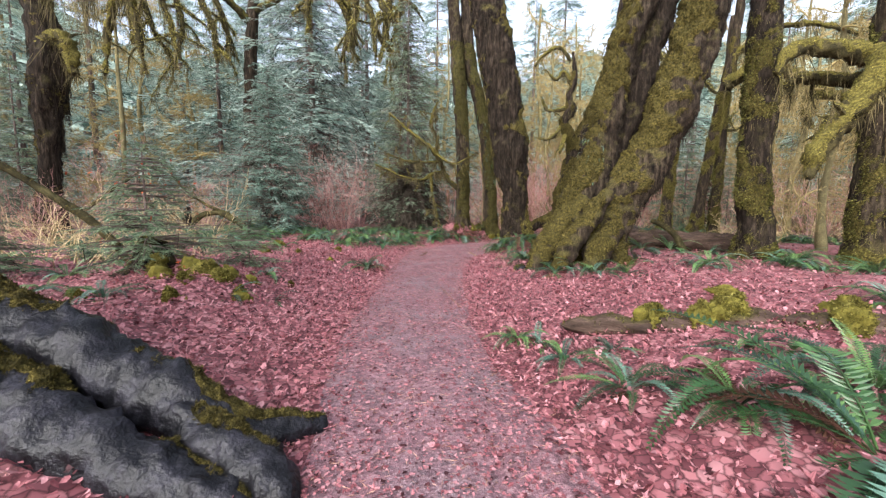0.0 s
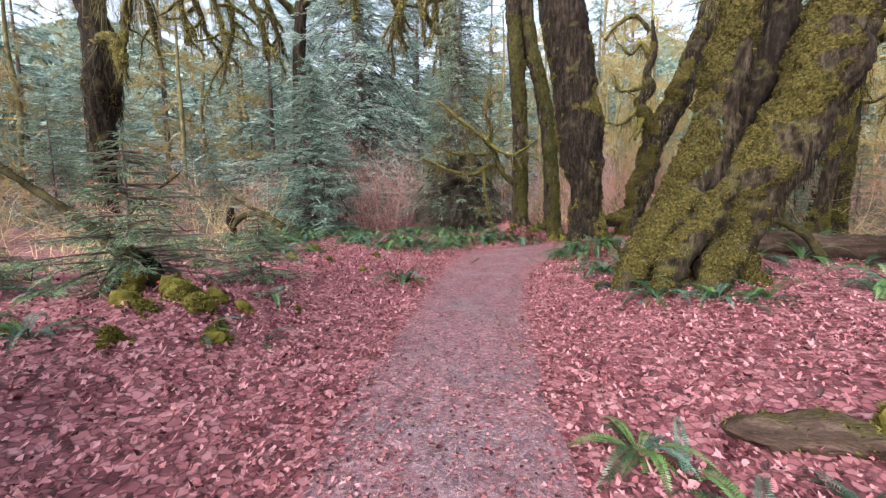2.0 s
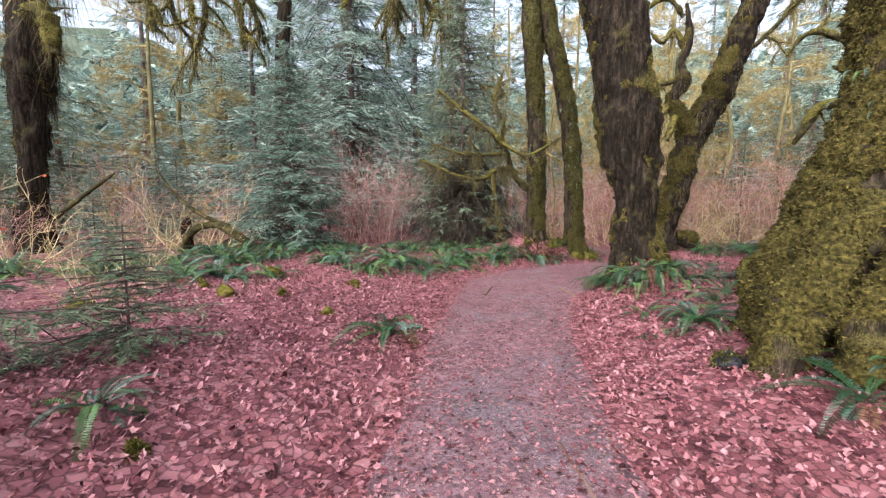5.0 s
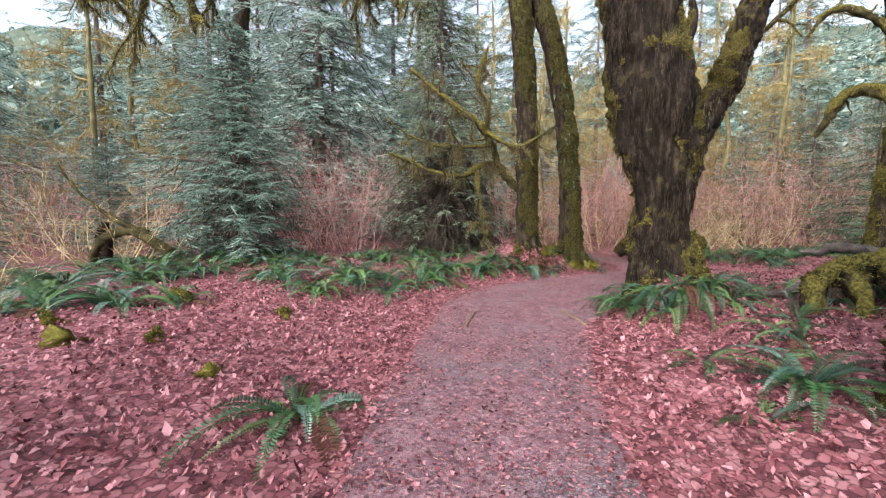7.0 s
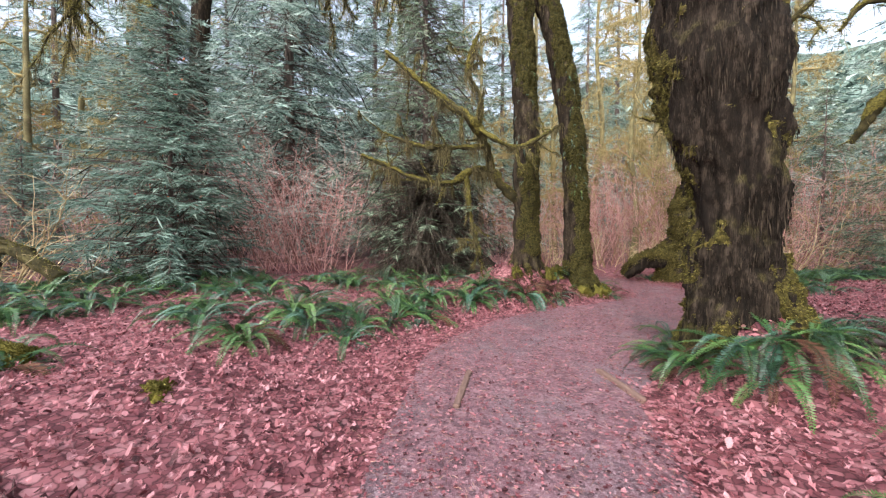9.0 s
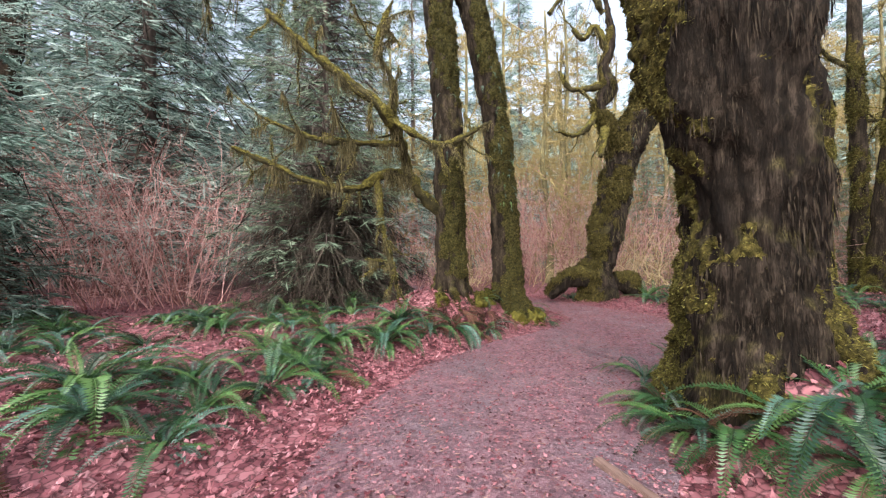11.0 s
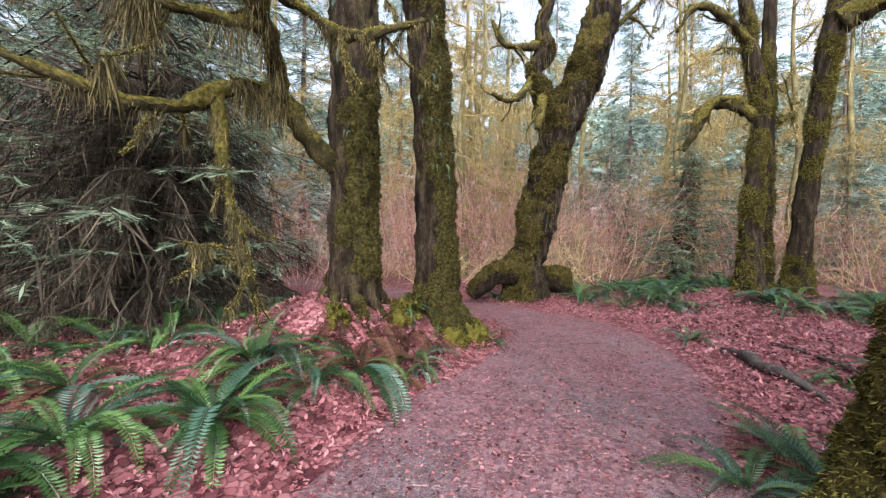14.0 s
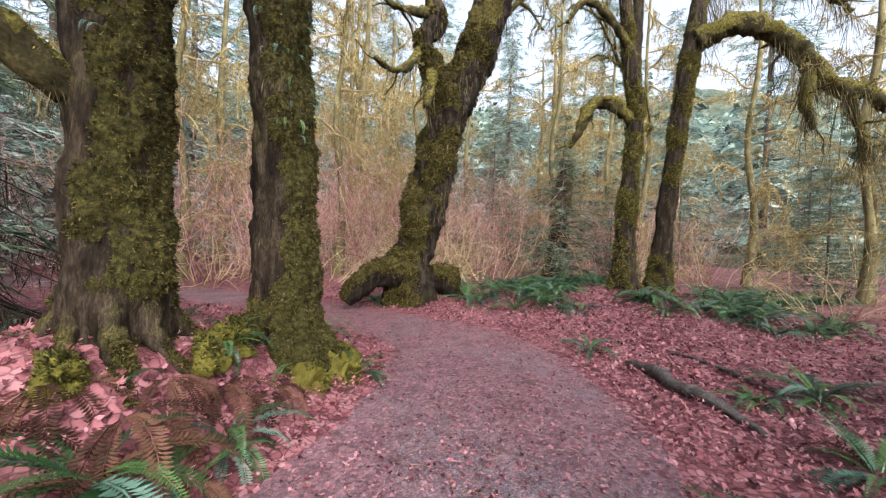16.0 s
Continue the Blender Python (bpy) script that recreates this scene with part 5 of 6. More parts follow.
# ---- ferns ----
def frond_mesh(name, mat, arch, pairs=34, wid=0.088):
    """One sword fern frond, one metre long, along x."""
    b = Build()
    s = np.linspace(0, 1, 14)
    ang = 1.05 - arch * s ** 1.1
    xs = np.concatenate([[0], np.cumsum(np.cos((ang[1:] + ang[:-1]) / 2)) / 13])
    zs = np.concatenate([[0], np.cumsum(np.sin((ang[1:] + ang[:-1]) / 2)) / 13])
    sway = 0.05 * np.sin(s * 2.4)
    rachis = np.stack([xs, sway, zs], 1)
    b.tube(rachis[::2], np.linspace(0.006, 0.0015, 7), 3, cap=False)
    for k in range(pairs):
        u = 0.12 + 0.87 * k / (pairs - 1)
        i = min(int(u * 13), 12)
        fr = u * 13 - i
        c = rachis[i] * (1 - fr) + rachis[i + 1] * fr
        t = rachis[i + 1] - rachis[i]
        t /= np.linalg.norm(t)
        upv = np.cross(t, (0, 1, 0)) * -1
        ln = wid * (min(1, 0.45 + 2.2 * (u - 0.12)) * (1 - max(0, u - 0.45) / 0.58) ** 0.75 + 0.06) * rng.uniform(0.9, 1.1)
        for sg in (-1, 1):
            d = np.array([0, sg, 0]) + t * 0.32 - upv * rng.uniform(0.05, 0.3)
            d /= np.linalg.norm(d)
            w = t * 0.0150 * (1 - 0.4 * u)
            b.add([c - w * 0.8, c + d * ln * 0.55 - w + upv * 0.006, c + d * ln, c + d * ln * 0.45 + w + upv * 0.006], [(0, 1, 2, 3)])
    return b.mesh(name, mat, False)


FRONDS = [frond_mesh("frond", M_FERN, a) for a in (1.2, 1.7, 2.1, 2.5)]
PALE = [frond_mesh("pale_frond", M_FERN_PALE, a) for a in (1.6, 2.2)]
OLD = [frond_mesh("old_frond", M_FERN_OLD, a) for a in (2.3, 2.8)]


def fern(count, pale=0.2, old=0.1, spread_up=0.25, label="green sword fern with arching fronds on the leaf litter"):
    t = thing("sword_fern", (0, 0, -5), label, "fern", "sword ferns")
    for k in range(count):
        r = rng.random()
        dead = r < old
        me = (OLD if dead else PALE if r < old + pale else FRONDS)
        fo = new("frond", me[rng.integers(0, len(me))])
        fo.parent = t
        fo.matrix_local = Matrix.Rotation(2 * math.pi * k / count + rng.uniform(-0.35, 0.35), 4, "Z") @ Matrix.Rotation(rng.uniform(-spread_up, 0.85) + (0.35 if dead else 0), 4, "Y") @ Matrix.Scale(rng.uniform(0.65, 1.1), 4)
    return t


FERNS = [fern(22, 0.2, 0.1), fern(19, 0.4, 0.1, label="wet blue-green sword fern with drooping fronds, some tinted with sky sheen"), fern(17, 0.1, 0.25, label="sword fern with some withered brown fronds"), fern(24, 0.3, 0.05), fern(13, 0.15, 0.75, -0.1, "withered brown sword fern slumped on the leaf litter")]
SPARSE = fern(8, 0.5, 0.1, 0.1, "small sparse sword fern")
used = set()


def plant(x, y, s, kind=None, dz=0.0):
    proto = SPARSE if kind == "sparse" else FERNS[int(kind if kind is not None else rng.integers(0, 4))]
    m = Matrix.Translation((x, y, lie(x, y) - 0.03 + dz)) @ Matrix.Rotation(rng.uniform(0, 6.283), 4, "Z") @ Matrix.Scale(s * 1.5, 4)
    if proto.name in used:
        copy_thing(proto, m @ Matrix.Scale(1 / proto.scale[0], 4))
    else:
        used.add(proto.name)
        proto.matrix_basis = m


for x, y, s, k in ((2.35, 1.9, 1.0, 0), (2.05, 2.5, 0.7, 0), (1.5, 2.9, 0.5, 1), (3.1, 2.6, 0.7, 3), (2.9, 3.5, 0.35, 2), (3.6, 1.6, 0.9, 0), (0.88, 4.25, 0.42, 0), (1.2, 3.6, 0.42, 1), (1.05, 4.0, 0.35, "sparse"), (1.75, 3.75, 0.3, 1),
                   (-1.85, 9.25, 0.72, 0), (1.75, 10.5, 0.5, "sparse"), (1.55, 9.4, 0.4, "sparse"), (2.3, 7.7, 0.6, 1), (3.0, 7.5, 0.6, 1), (3.7, 7.6, 0.55, 2), (2.75, 8.0, 0.5, 0), (6.1, 8.6, 0.8, 1), (5.6, 8.2, 0.6, 1),
                   (4.6, 9.0, 0.5, 0), (2.15, 13.75, 0.6, 0), (2.55, 14.55, 0.55, 1), (3.1, 14.5, 0.55, 0), (3.25, 12.6, 0.6, 2), (2.1, 9.75, 0.62, 3), (3.0, 11.0, 0.62, 0), (2.65, 10.3, 0.4, "sparse"),
                   (3.6, 11.8, 0.5, 2), (-5.9, 11.7, 0.85, 1), (-5.1, 12.0, 0.7, 0), (-6.6, 11.2, 0.8, 0), (-7.4, 12.0, 0.8, 3), (-3.6, 13.3, 0.7, 0), (-4.3, 13.6, 0.7, 1), (-2.9, 13.9, 0.65, 3), (-1.8, 14.9, 0.75, 0), (-1.35, 15.3, 0.7, 0),
                   (-2.6, 15.0, 0.7, 1), (-3.4, 14.6, 0.7, 3), (-4.6, 14.2, 0.75, 1), (-0.45, 16.6, 0.65, 0), (0.25, 17.0, 0.6, 1), (0.75, 17.2, 0.72, 0), (-0.2, 17.3, 0.65, 2), (-1.3, 16.5, 0.7, 3), (-2.2, 16.2, 0.7, 2), (-3.3, 13.0, 0.6, 0),
                   (-2.2, 13.6, 0.55, 1), (3.0, 14.3, 0.6, 0), (3.5, 14.0, 0.7, 1), (2.9, 13.9, 0.5, 2), (4.1, 13.9, 0.6, 0), (6.15, 17.1, 0.5, 1), (5.6, 15.1, 0.45, 0), (6.0, 14.7, 0.5, 3), (5.0, 13.9, 0.6, 0), (4.9, 12.9, 0.6, 1),
                   (3.3, 20.2, 0.6, 0), (5.9, 22.5, 0.6, 1), (1.5, 20.2, 0.6, 0), (0.2, 19.8, 0.6, 3), (-2.45, 5.4, 0.3, "sparse"), (-2.9, 5.1, 0.35, "sparse"), (-4.2, 4.6, 0.5, 1), (-5.6, 4.9, 0.6, 1), (-3.1, 6.6, 0.4, 1), (-6.3, 6.3, 0.6, 1),
                   (1.45, 17.4, 0.5, 1), (1.6, 18.2, 0.35, 0), (3.0, 18.3, 0.4, 2), (7.6, 19.5, 0.6, 2), (-7.0, 13.4, 0.7, 0), (-8.3, 13.0, 0.8, 1)):
    plant(x, y, s, k)
for turn, r, s, k in ((3.0, 0.6, 0.55, 1), (3.6, 0.66, 0.6, 0), (4.15, 0.62, 0.62, 1), (4.7, 0.62, 0.66, 0), (5.2, 0.66, 0.6, 1), (5.75, 0.66, 0.55, 3), (4.4, 0.95, 0.55, 2), (2.3, 0.66, 0.5, 0)):
    plant(2.45 + r * math.cos(turn), 13.05 + r * math.sin(turn), s, k, 0.02)
for x, y, s, k in ((0.2, 17.55, 0.6, 4), (0.9, 17.5, 0.6, 4), (1.5, 17.8, 0.55, 4), (-0.45, 18.0, 0.6, 4), (0.45, 17.2, 0.55, 4), (1.2, 17.15, 0.5, 4), (1.9, 17.9, 0.45, 4), (0.55, 17.75, 0.5, 4), (2.75, 17.95, 0.35, 4), (-0.2, 16.9, 0.55, 4), (1.15, 17.75, 0.5, 4), (0.0, 17.9, 0.5, 4), (8.7, 15.3, 0.55, 1), (9.6, 15.6, 0.6, 1), (10.6, 16.2, 0.6, 1), (8.9, 16.9, 0.55, 0), (9.6, 17.6, 0.6, 3), (8.4, 18.4, 0.5, 1), (9.0, 19.3, 0.6, 0), (9.9, 19.6, 0.6, 1), (7.6, 20.6, 0.6, 1), (8.4, 20.9, 0.65, 0), (11.4, 16.9, 0.6, 0), (12.6, 16.4, 0.6, 1), (13.6, 16.0, 0.6, 1), (4.55, 14.35, 0.5, 0), (3.4, 14.75, 0.35, 1)):
    plant(x, y, s, k)
for x0, x1, y0, y1, n, s0, s1 in ((-9.5, -1.5, 13.5, 16.5, 30, 0.5, 0.8), (-12, -6, 10.6, 14.5, 22, 0.5, 0.8), (7.6, 14.5, 19.0, 22.0, 38, 0.5, 0.8), (9.0, 15.5, 14.4, 17.6, 36, 0.45, 0.75), (-4, 0, 16.5, 18.6, 9, 0.5, 0.8),
                                  (4.4, 8, 10.6, 14.2, 10, 0.5, 0.8), (7, 13, 6, 9.5, 12, 0.5, 0.8), (-14, -7, 5, 10, 8, 0.5, 0.8), (-8.5, -3, 16.2, 19.2, 14, 0.5, 0.75), (5.2, 8.5, 1.5, 6, 8, 0.5, 0.8), (1, 4, 20.5, 24, 5, 0.4, 0.6), (-5, 0.3, 18.4, 20.6, 14, 0.45, 0.7), (-11, -5, 16.4, 18.6, 8, 0.5, 0.7)):
    for _ in range(n):
        x, y = rng.uniform(x0, x1), rng.uniform(y0, y1)
        if off_path(x, y) > 0.7:
            plant(x, y, rng.uniform(s0, s1))


# ---- small ferns growing on the bark, dead leaves caught in the boughs ----
def bark_ferns(t, axis, number, low, high, facing=-1.4, spread_a=1.1):
    """axis: (x, y, z, radius) points up the stem."""
    c = np.asarray(axis)
    for _ in range(number):
        z = rng.uniform(low, high)
        x, y, r = (np.interp(z, c[:, 2], c[:, q]) for q in (0, 1, 3))
        a = facing + rng.uniform(-spread_a, spread_a)
        r *= 1.14
        fo = new("small_fern", (PALE if rng.random() < 0.6 else FRONDS)[rng.integers(0, 2)])
        fo.parent = t
        fo.matrix_local = Matrix.Translation((x + math.cos(a) * r * 0.95 - t.location.x, y + math.sin(a) * r * 0.95 - t.location.y, z - t.location.z)) @ Matrix.Rotation(a + rng.uniform(-0.4, 0.4), 4, "Z") @ Matrix.Rotation(rng.uniform(0.5, 1.5), 4, "Y") @ Matrix.Scale(rng.uniform(0.14, 0.3), 4)


bark_ferns(twin, [(0.92, 18.25, 0.6, 0.36), (0.9, 18.25, 2.5, 0.31), (0.84, 18.28, 5, 0.3), (0.6, 18.3, 8, 0.3)], 30, 2.8, 6)
bark_ferns(twin_b, [(2.31, 18.67, 0.7, 0.38), (2.22, 18.62, 2.5, 0.3), (2.02, 18.55, 4.4, 0.3), (1.62, 18.48, 6.5, 0.28)], 56, 2.4, 6)
bark_ferns(twisted, [(6.5, 21.87, 0.5, 0.6), (7.19, 21.74, 3.7, 0.53), (7.47, 21.68, 4.9, 0.56), (8.54, 21.43, 7.5, 0.57)], 16, 3, 7.4)
bark_ferns(leaning, [(3.0, 9.2, 0.45, 0.6), (3.36, 9.36, 1.54, 0.44), (3.78, 9.57, 2.66, 0.37), (4.08, 9.81, 3.94, 0.36)], 14, 1.6, 3.4, -2.2)


def caught_leaves(t, centre, size, number):
    b = Build()
    p = np.asarray(centre) + rng.normal(size=(number, 3)) * np.asarray(size)
    b.slivers(p, rng.normal(size=(number, 3)) * 0.6 + np.array([0, 0, -0.6]), rng.uniform(0.03, 0.07, number), rng.uniform(0.02, 0.04, number))
    tagged(part("dead_leaf", b, M_BERRY, t, "orange-brown dead leaves", False), kind="stuff")


caught_leaves(sap, (-4.95, 6.35, 1.5), (0.6, 0.5, 0.45), 60)
caught_leaves(young, (-7.9, 17.2, 3.6), (1.2, 0.6, 1.4), 160)
caught_leaves(tan, (-9.8, 15.6, 1.2), (1.2, 0.8, 0.6), 60)


# ---- fallen wood ----
def fallen(name, label, category, line, mat, sides=16, rough=0.22, moss=0, moss_mat=None, side=(0, 0, 1), freq=4.0, part_name="trunk"):
    t = thing(name, (line[0][0], line[0][1], lie(*line[0][:2])), label, category)
    b = Build()
    c = smooth_line(line, 0.08)
    v, d = skin(c[:, :3], c[:, 3], sides, rough, freq, 1.0)
    skin_mesh(b, v)
    part(part_name, b, mat, t)
    if moss:
        mb = Build()
        fuzz(mb, v, d, moss * 3, 0.035, 0.016, side, -0.2, 0.7)
        tagged(part("moss", mb, moss_mat or M_MOSS, t, "yellow-green moss", False), kind="stuff")
    return t


def on(x, y, dz, r):
    return (x, y, lie(x, y) + dz, r)


fallen("log", "rotting log with clumps of bright moss in the leaf litter", "log", [(1.4, 4.36, 0.16, 0.025), (1.6, 4.34, 0.16, 0.08), (1.95, 4.3, 0.15, 0.12), (2.4, 4.28, 0.16, 0.14), (3.06, 4.25, 0.16, 0.18), (3.71, 4.2, 0.18, 0.2), (4.8, 4.0, 0.2, 0.2)],
       M_LOG, 28, 0.4, 800, M_MOSS_GREEN)
fallen("log", "dark fallen log lying behind the leaning maple", "log", [on(5.7, 12.9, 0.28, 0.2), on(6.2, 12.8, 0.3, 0.3), on(8.2, 12.3, 0.3, 0.32), on(10.4, 12.0, 0.2, 0.3)], M_LOG, 16, 0.2, 900, M_MOSS_GREEN)
fallen("branch", "mossy branch leaning over the fallen log", "branch", [on(7.4, 11.6, 0.02, 0.1), on(7.2, 11.8, 0.5, 0.09), on(6.9, 12.1, 0.8, 0.08), on(6.7, 12.3, 0.9, 0.06)], M_LIMB, 10, 0.1, 300)
fallen("driftwood", "grey weathered fallen branch at the path's edge", "branch", [on(5.85, 16.45, 0.03, 0.04), on(5.68, 16.1, 0.05, 0.07), on(5.38, 15.75, 0.06, 0.075), on(5.15, 15.35, 0.05, 0.07), on(4.82, 14.95, 0.03, 0.03)], M_DRIFT, 12, 0.35, 0)
fallen("driftwood", "thin dark fallen branch on the leaves", "branch", [on(6.7, 16.25, 0.02, 0.015), on(6.4, 15.75, 0.03, 0.026), on(6.15, 15.3, 0.03, 0.024), on(5.8, 14.75, 0.02, 0.015)], M_DRIFT, 8, 0.3, 0)
fallen("rock", "dark mossy stone lying in the leaf litter", "rock", [on(1.62, 8.4, -0.05, 0.04), on(1.66, 8.4, 0.02, 0.08), on(1.75, 8.42, 0.03, 0.09), on(1.85, 8.44, 0.01, 0.07), on(1.9, 8.45, -0.05, 0.03)], M_ROOT, 20, 0.5, 500, M_MOSS_GREEN, freq=6.0, part_name="stone")
wad = thing("stump", (4.9, 12.5, lie(4.9, 12.5)), "low mossy root wad draped in olive moss", "stump")
wm, ws = Build(), Build()
for line in ([(4.35, 12.6, 0.62, 0.12), (4.9, 12.65, 0.8, 0.18), (5.6, 12.75, 0.84, 0.2), (6.4, 12.8, 0.62, 0.2)], [(4.45, 12.6, 0.68, 0.13), (4.2, 12.35, 0.42, 0.11), (4.1, 12.15, 0.02, 0.09)], [(4.8, 12.6, 0.78, 0.15), (4.65, 12.15, 0.52, 0.13), (4.55, 11.9, 0.02, 0.1)],
             [(5.3, 12.65, 0.8, 0.17), (5.2, 12.1, 0.58, 0.15), (5.15, 11.8, 0.02, 0.12)], [(5.9, 12.7, 0.78, 0.18), (5.8, 12.2, 0.52, 0.16), (5.8, 11.9, 0.02, 0.12)]):
    mossy_limb(wad, wm, ws, line, 28, 0.3, 300, 2600, 0, mat=M_BARK_DARK)
tagged(part("moss", wm, M_MOSS_GREEN, wad, "", False), kind="stuff")
tagged(part("hanging_moss", ws, M_SHAG, wad, "", False), kind="stuff")
fallen("root_snag", "grey crooked dead root arching over the stump", "branch", [(4.95, 13.62, 1.0, 0.02), (5.08, 13.6, 1.04, 0.06), (5.2, 13.55, 1.0, 0.08), (5.4, 13.52, 1.1, 0.08), (5.9, 13.4, 1.02, 0.09), (6.6, 13.1, 0.9, 0.1), (7.4, 12.6, 0.2, 0.12)], M_DRIFT, 16, 0.4, 400, M_MOSS_GREEN)
fallen("root_snag", "thin grey dead root running along the ground", "branch", [(4.26, 13.4, 0.3, 0.03), (4.74, 13.45, 0.36, 0.06), (5.21, 13.51, 0.58, 0.07), (5.96, 13.59, 0.69, 0.11), (6.9, 13.7, 0.4, 0.12)], M_DRIFT, 12, 0.2, 0)
fallen("stump", "rotten stump smothered in moss under the sapling", "stump", [on(-4.9, 6.3, -0.3, 0.5), on(-4.88, 6.28, 0.1, 0.34), on(-4.9, 6.3, 0.4, 0.2), on(-4.95, 6.35, 0.55, 0.08)], M_BARK_DARK, 26, 0.4, 900, M_MOSS_GREEN)
for x, y, r, h in ((-3.5, 5.6, 0.2, 0.2), (-3.2, 5.5, 0.13, 0.2), (-3.8, 5.9, 0.2, 0.22), (-2.75, 5.15, 0.1, 0.12), (-4.0, 5.4, 0.15, 0.12), (-3.35, 5.9, 0.16, 0.12), (-5.2, 12.2, 0.2, 0.1), (-2.9, 9.7, 0.1, 0.06), (-4.6, 9.9, 0.16, 0.07), (-3.9, 10.2, 0.12, 0.07),
                   (2.33, 4.27, 0.13, 0.3), (2.45, 4.3, 0.1, 0.3), (2.9, 4.22, 0.11, 0.32), (3.1, 4.22, 0.12, 0.33), (3.32, 4.2, 0.11, 0.36), (4.0, 5.3, 0.2, 0.1), (4.3, 3.9, 0.13, 0.4), (5.0, 4.6, 0.2, 0.2), (-6.2, 9.0, 0.16, 0.1), (2.75, 18.25, 0.24, 0.2), (2.95, 18.6, 0.2, 0.16), (2.3, 18.05, 0.22, 0.2), (1.65, 18.25, 0.2, 0.22), (1.4, 17.95, 0.16, 0.15), (0.6, 17.75, 0.16, 0.14), (-3.0, 5.9, 0.1, 0.1), (-3.6, 5.2, 0.09, 0.1), (-4.4, 5.8, 0.12, 0.3), (-4.1, 6.1, 0.13, 0.25), (-2.9, 5.35, 0.08, 0.12), (-3.4, 4.7, 0.1, 0.07), (-4.8, 4.9, 0.12, 0.1), (-2.6, 6.4, 0.08, 0.05), (-5.6, 10.6, 0.12, 0.06), (-3.2, 11.6, 0.14, 0.07)):
    r, h = r * 0.85, h * 0.85
    fallen("moss_cushion", "low cushion of green moss at the foot of a maple" if y > 15 else "low cushion of bright yellow-green moss", "moss", [on(x, y, -0.1, r * 1.1), on(x, y, h * 0.3, r), on(x + 0.3 * r, y, h * 0.7, r * 0.7), on(x + 0.5 * r, y + 0.2 * r, h, r * 0.2)], M_MOSS_PAD, 28, 0.8, int(900 + 30000 * r * r), M_MOSS_GREEN if y > 15 else M_MOSS_BRIGHT, freq=9.0, part_name="cushion")
fallen("snag", "short black burnt snag among the ferns", "stump", [on(-10.8, 16.1, 0, 0.2), on(-10.8, 16.1, 0.6, 0.17), on(-10.75, 16.1, 1.1, 0.1)], M_BARK_DARK, 10, 0.3, 0)
fallen("branch", "arched mossy fallen branch", "branch", [on(-10.0, 15.0, 0.1, 0.08), on(-9.8, 15.0, 0.6, 0.1), on(-9.3, 15.0, 0.85, 0.1), on(-8.6, 14.9, 0.8, 0.11), on(-7.8, 14.9, 0.3, 0.13)], M_LIMB, 12, 0.2, 500, M_MOSS_BRIGHT)
fallen("branch", "bare forked fallen branch", "branch", [on(-8.4, 14.95, 0.75, 0.07), on(-9.2, 14.9, 1.2, 0.05), on(-10.0, 14.9, 1.8, 0.035), on(-10.6, 14.9, 2.5, 0.02)], M_LIMB, 8, 0.15, 300, M_MOSS_BRIGHT)
fallen("branch", "bare fallen branch propped in the brush", "branch", [on(-12.6, 13.4, 1.0, 0.05), on(-11.9, 13.7, 1.7, 0.06), on(-11.0, 13.9, 2.4, 0.03)], M_LIMB, 8, 0.1, 150)
fallen("branch", "mossy sloping fallen branch", "branch", [on(-8.5, 7.0, 2.2, 0.05), on(-7.6, 7.2, 1.5, 0.07), on(-6.8, 7.4, 0.9, 0.08), on(-6.2, 7.5, 0.1, 0.06)], M_LIMB, 8, 0.15, 400)


def board(label, x, y, turn, ln, w, h):
    t = thing("edging_board", (x, y, lie(x, y)), label, "board")
    bm = bmesh.new()
    bmesh.ops.create_cube(bm, size=1)
    bmesh.ops.scale(bm, verts=bm.verts, vec=(w, ln, h))
    bmesh.ops.bevel(bm, geom=bm.edges, offset=0.008, segments=2, affect="EDGES")
    me = bpy.data.meshes.new("plank")
    bm.to_mesh(me)
    bm.free()
    me.materials.append(M_BOARD)
    ob = new("plank", me)
    ob.parent = t
    t.matrix_basis = pose(x, y, lie(x, y), 0, 0, turn)


board("worn edging board sunk in the path", -0.62, 12.35, -8, 0.9, 0.06, 0.1)
board("worn edging board sunk in the path", 0.98, 12.55, 10, 0.8, 0.07, 0.1)
board("worn edging board sunk in the path", 0.12, 6.4, 12, 1.5, 0.04, 0.04)


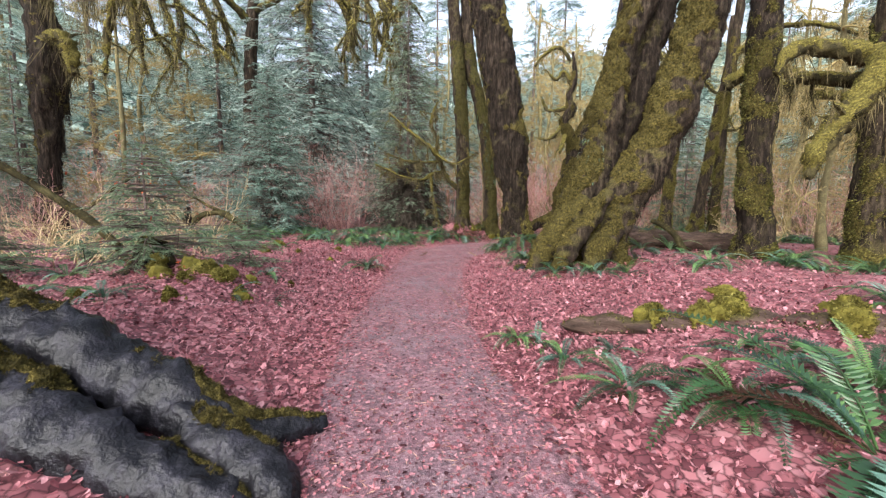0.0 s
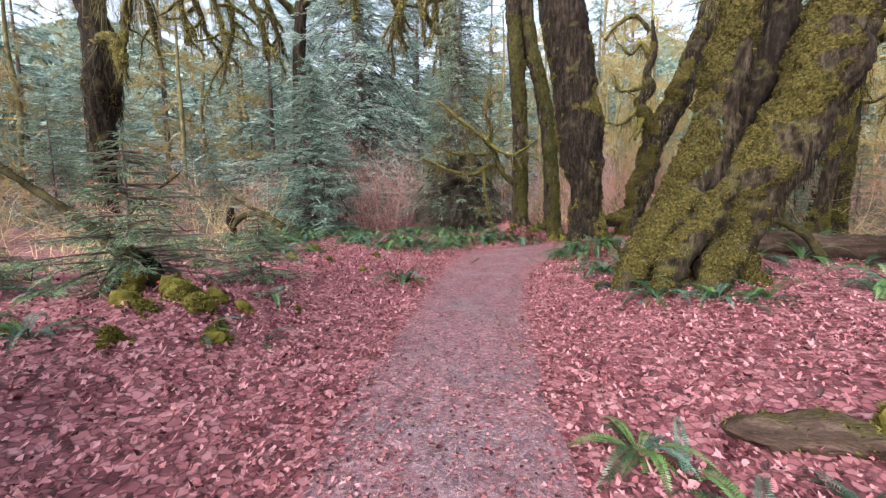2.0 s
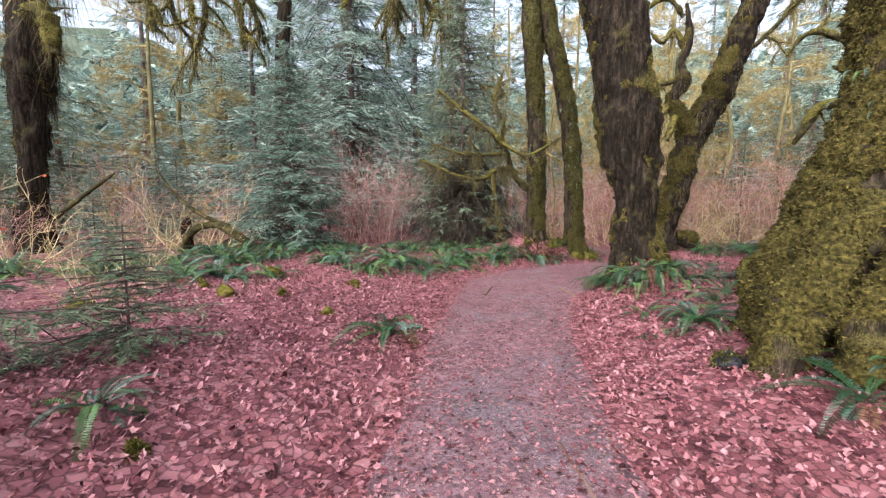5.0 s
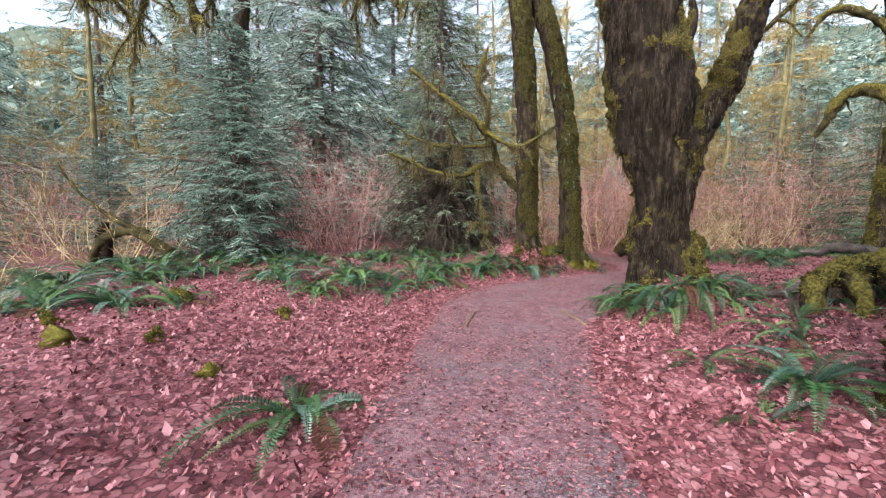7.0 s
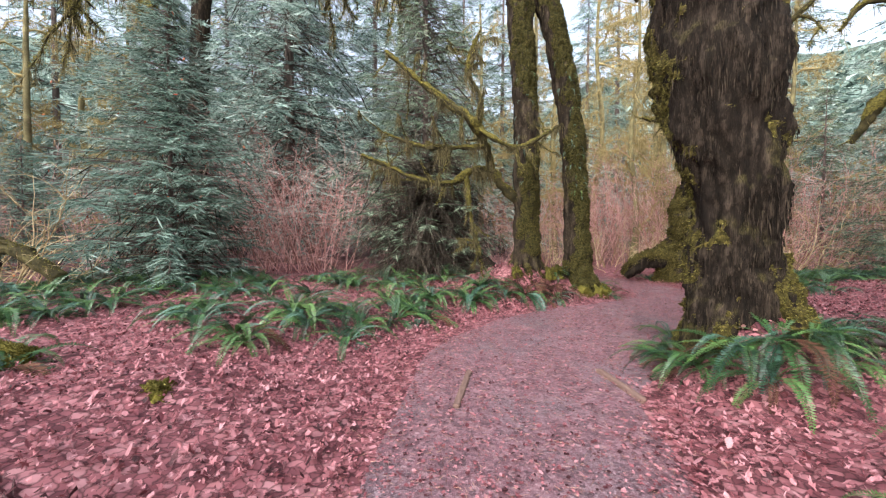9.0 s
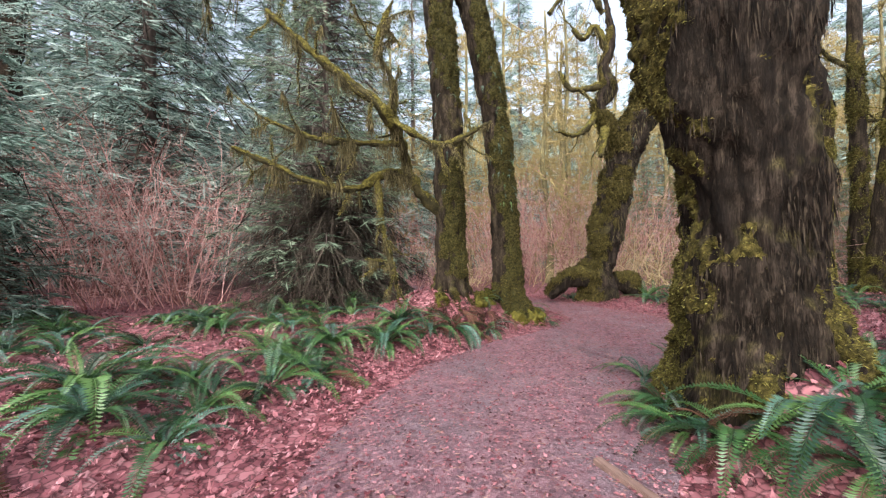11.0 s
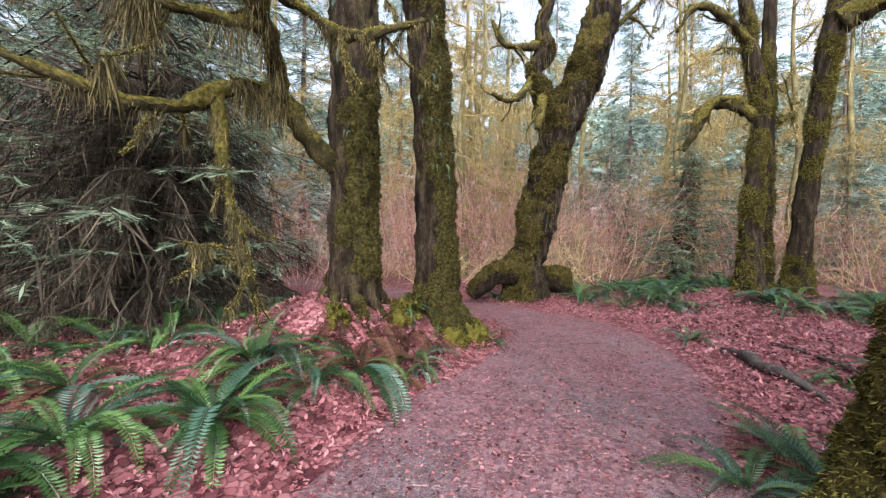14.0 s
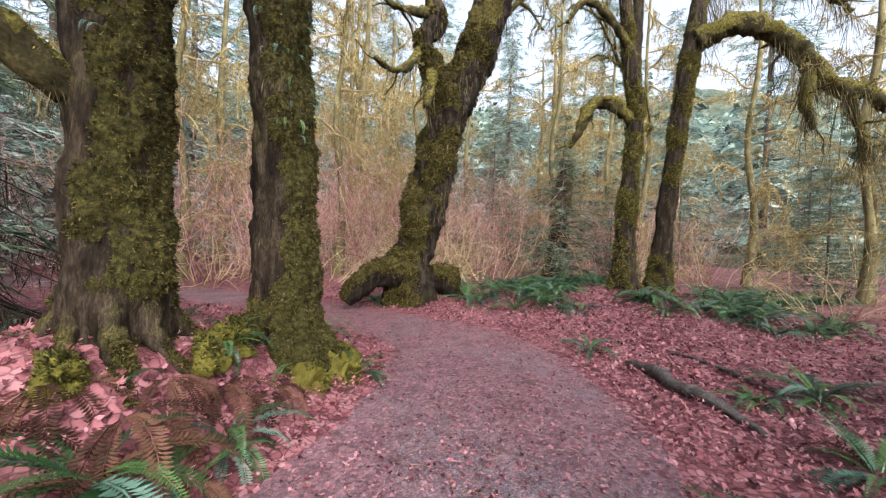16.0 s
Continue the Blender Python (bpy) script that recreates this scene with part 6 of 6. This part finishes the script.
# ---- leaf litter ----
def scatter_leaves(b, x, y, size, lift, tilt, curl, skip=1):
    """Many fallen leaves at once: ragged five-lobed outlines, tilted and curled."""
    lobes = np.array([(0, -0.5), (0.14, -0.24), (0.42, -0.32), (0.26, -0.02), (0.52, 0.22), (0.17, 0.22), (0.0, 0.58), (-0.17, 0.22), (-0.52, 0.22), (-0.26, -0.02), (-0.42, -0.32), (-0.14, -0.24)])
    lobes = lobes[::skip]
    n, k = len(x), len(lobes)
    a = rng.uniform(0, 6.283, n)
    shape = lobes[None] * rng.uniform(0.35, 1.2, (n, k, 1)) * np.stack([np.ones(n), rng.uniform(0.55, 1.1, n)], 1)[:, None]
    px = (shape[..., 0] * np.cos(a)[:, None] - shape[..., 1] * np.sin(a)[:, None]) * size[:, None]
    py = (shape[..., 0] * np.sin(a)[:, None] + shape[..., 1] * np.cos(a)[:, None]) * size[:, None]
    tx, ty = rng.normal(size=(2, n, 1)) * tilt[:, None]
    fold = rng.uniform(0, 6.283, n)[:, None]
    bend = px * np.cos(fold) + py * np.sin(fold)
    dz = px * tx + py * ty + (curl / size)[:, None] * bend ** 2 + rng.uniform(-0.12, 0.12, (n, k)) * size[:, None]
    base = lies(x, y) + lift - np.minimum(dz.min(1), 0) * 0.6
    v = np.concatenate([np.stack([x, y, base], 1)[:, None], np.stack([px + x[:, None], py + y[:, None], dz + base[:, None]], 2)], 1)
    c = b.count
    b.v.append(v.reshape(-1, 3))
    b.f += [(c + i * (k + 1), c + i * (k + 1) + 1 + j, c + i * (k + 1) + 1 + (j + 1) % k) for i in range(n) for j in range(k)]
    b.count += n * (k + 1)


def litter():
    b = Build()
    for n, low, high, share, skip in ((50000, 0.05, 0.095, 0.6, 1), (440000, 0.018, 0.056, 0.62, 2)):
        x, y = rng.uniform(-10, 12.5, n), rng.uniform(-1.5, 24, n)
        d = off_paths(x, y)
        heap = np.array([noise.noise((p * 1.7, q * 1.7, 4)) for p, q in zip(x, y)])
        inner = d + 0.35 * heap
        chance = np.where(inner > -0.15, 1.0, np.clip(1.0 + (inner + 0.15) * 1.5, 0.1 if skip == 1 else 0.3, 1)) / (1 + 0.12 * np.clip(d - 1.8, 0, 30) ** 2)
        keep = rng.random(n) < chance * share * (1 + 0.5 * heap)
        x, y, d = x[keep], y[keep], d[keep]
        size = rng.uniform(low, high, len(x)) * np.where(d < -0.2, 0.7, 1.0)
        scatter_leaves(b, x, y, size, np.where(d > -0.1, 0.014, 0.026) + rng.uniform(0, 0.035, len(x)) * (d > -0.1), np.where(d > 0, 0.45, 0.14), rng.uniform(-0.6, 1.9, len(x)) * np.where(d > 0, 1.0, 0.3), skip)
    tagged(new("leaf_litter", b.mesh("leaf_litter", M_LEAF, False)), "damp pinkish-brown fallen maple leaves covering the forest floor", "leaves", kind="stuff")
    n = 45000
    j = rng.integers(0, len(PATH), n * 3)
    j = j[(PATH[j, 1] > -2) & (PATH[j, 1] < 24)][:n]
    across = rng.uniform(-1.1, 1.1, len(j)) * PATH[j, 2]
    x, y = PATH[j, 0] + across, PATH[j, 1] + rng.uniform(-0.3, 0.3, len(j)) + across * rng.uniform(-0.4, 0.4, len(j))
    m = 2 * len(j) // 3
    crumbs = Build()
    scatter_leaves(crumbs, x[:m], y[:m], rng.uniform(0.012, 0.04, m), np.full(m, 0.029), np.full(m, 0.15), rng.uniform(0, 0.6, m), 2)
    tagged(new("leaf_crumbs", crumbs.mesh("leaf_crumbs", M_LEAF, False)), "crumbled bits of leaf trodden into the path", "leaves", kind="stuff")
    a = rng.uniform(0, 6.283, len(j) - m)
    st = Build()
    st.slivers(np.stack([x[m:], y[m:], lies(x[m:], y[m:]) + 0.03], 1), np.stack([np.cos(a), np.sin(a), np.full(len(a), 0.03)], 1), rng.uniform(0.02, 0.09, len(a)), np.full(len(a), 0.004))
    tagged(new("needle_litter", st.mesh("needle_litter", M_STRAW, False)), "scattered straw-coloured conifer needles and twigs on the path", "needles", kind="stuff")


litter()
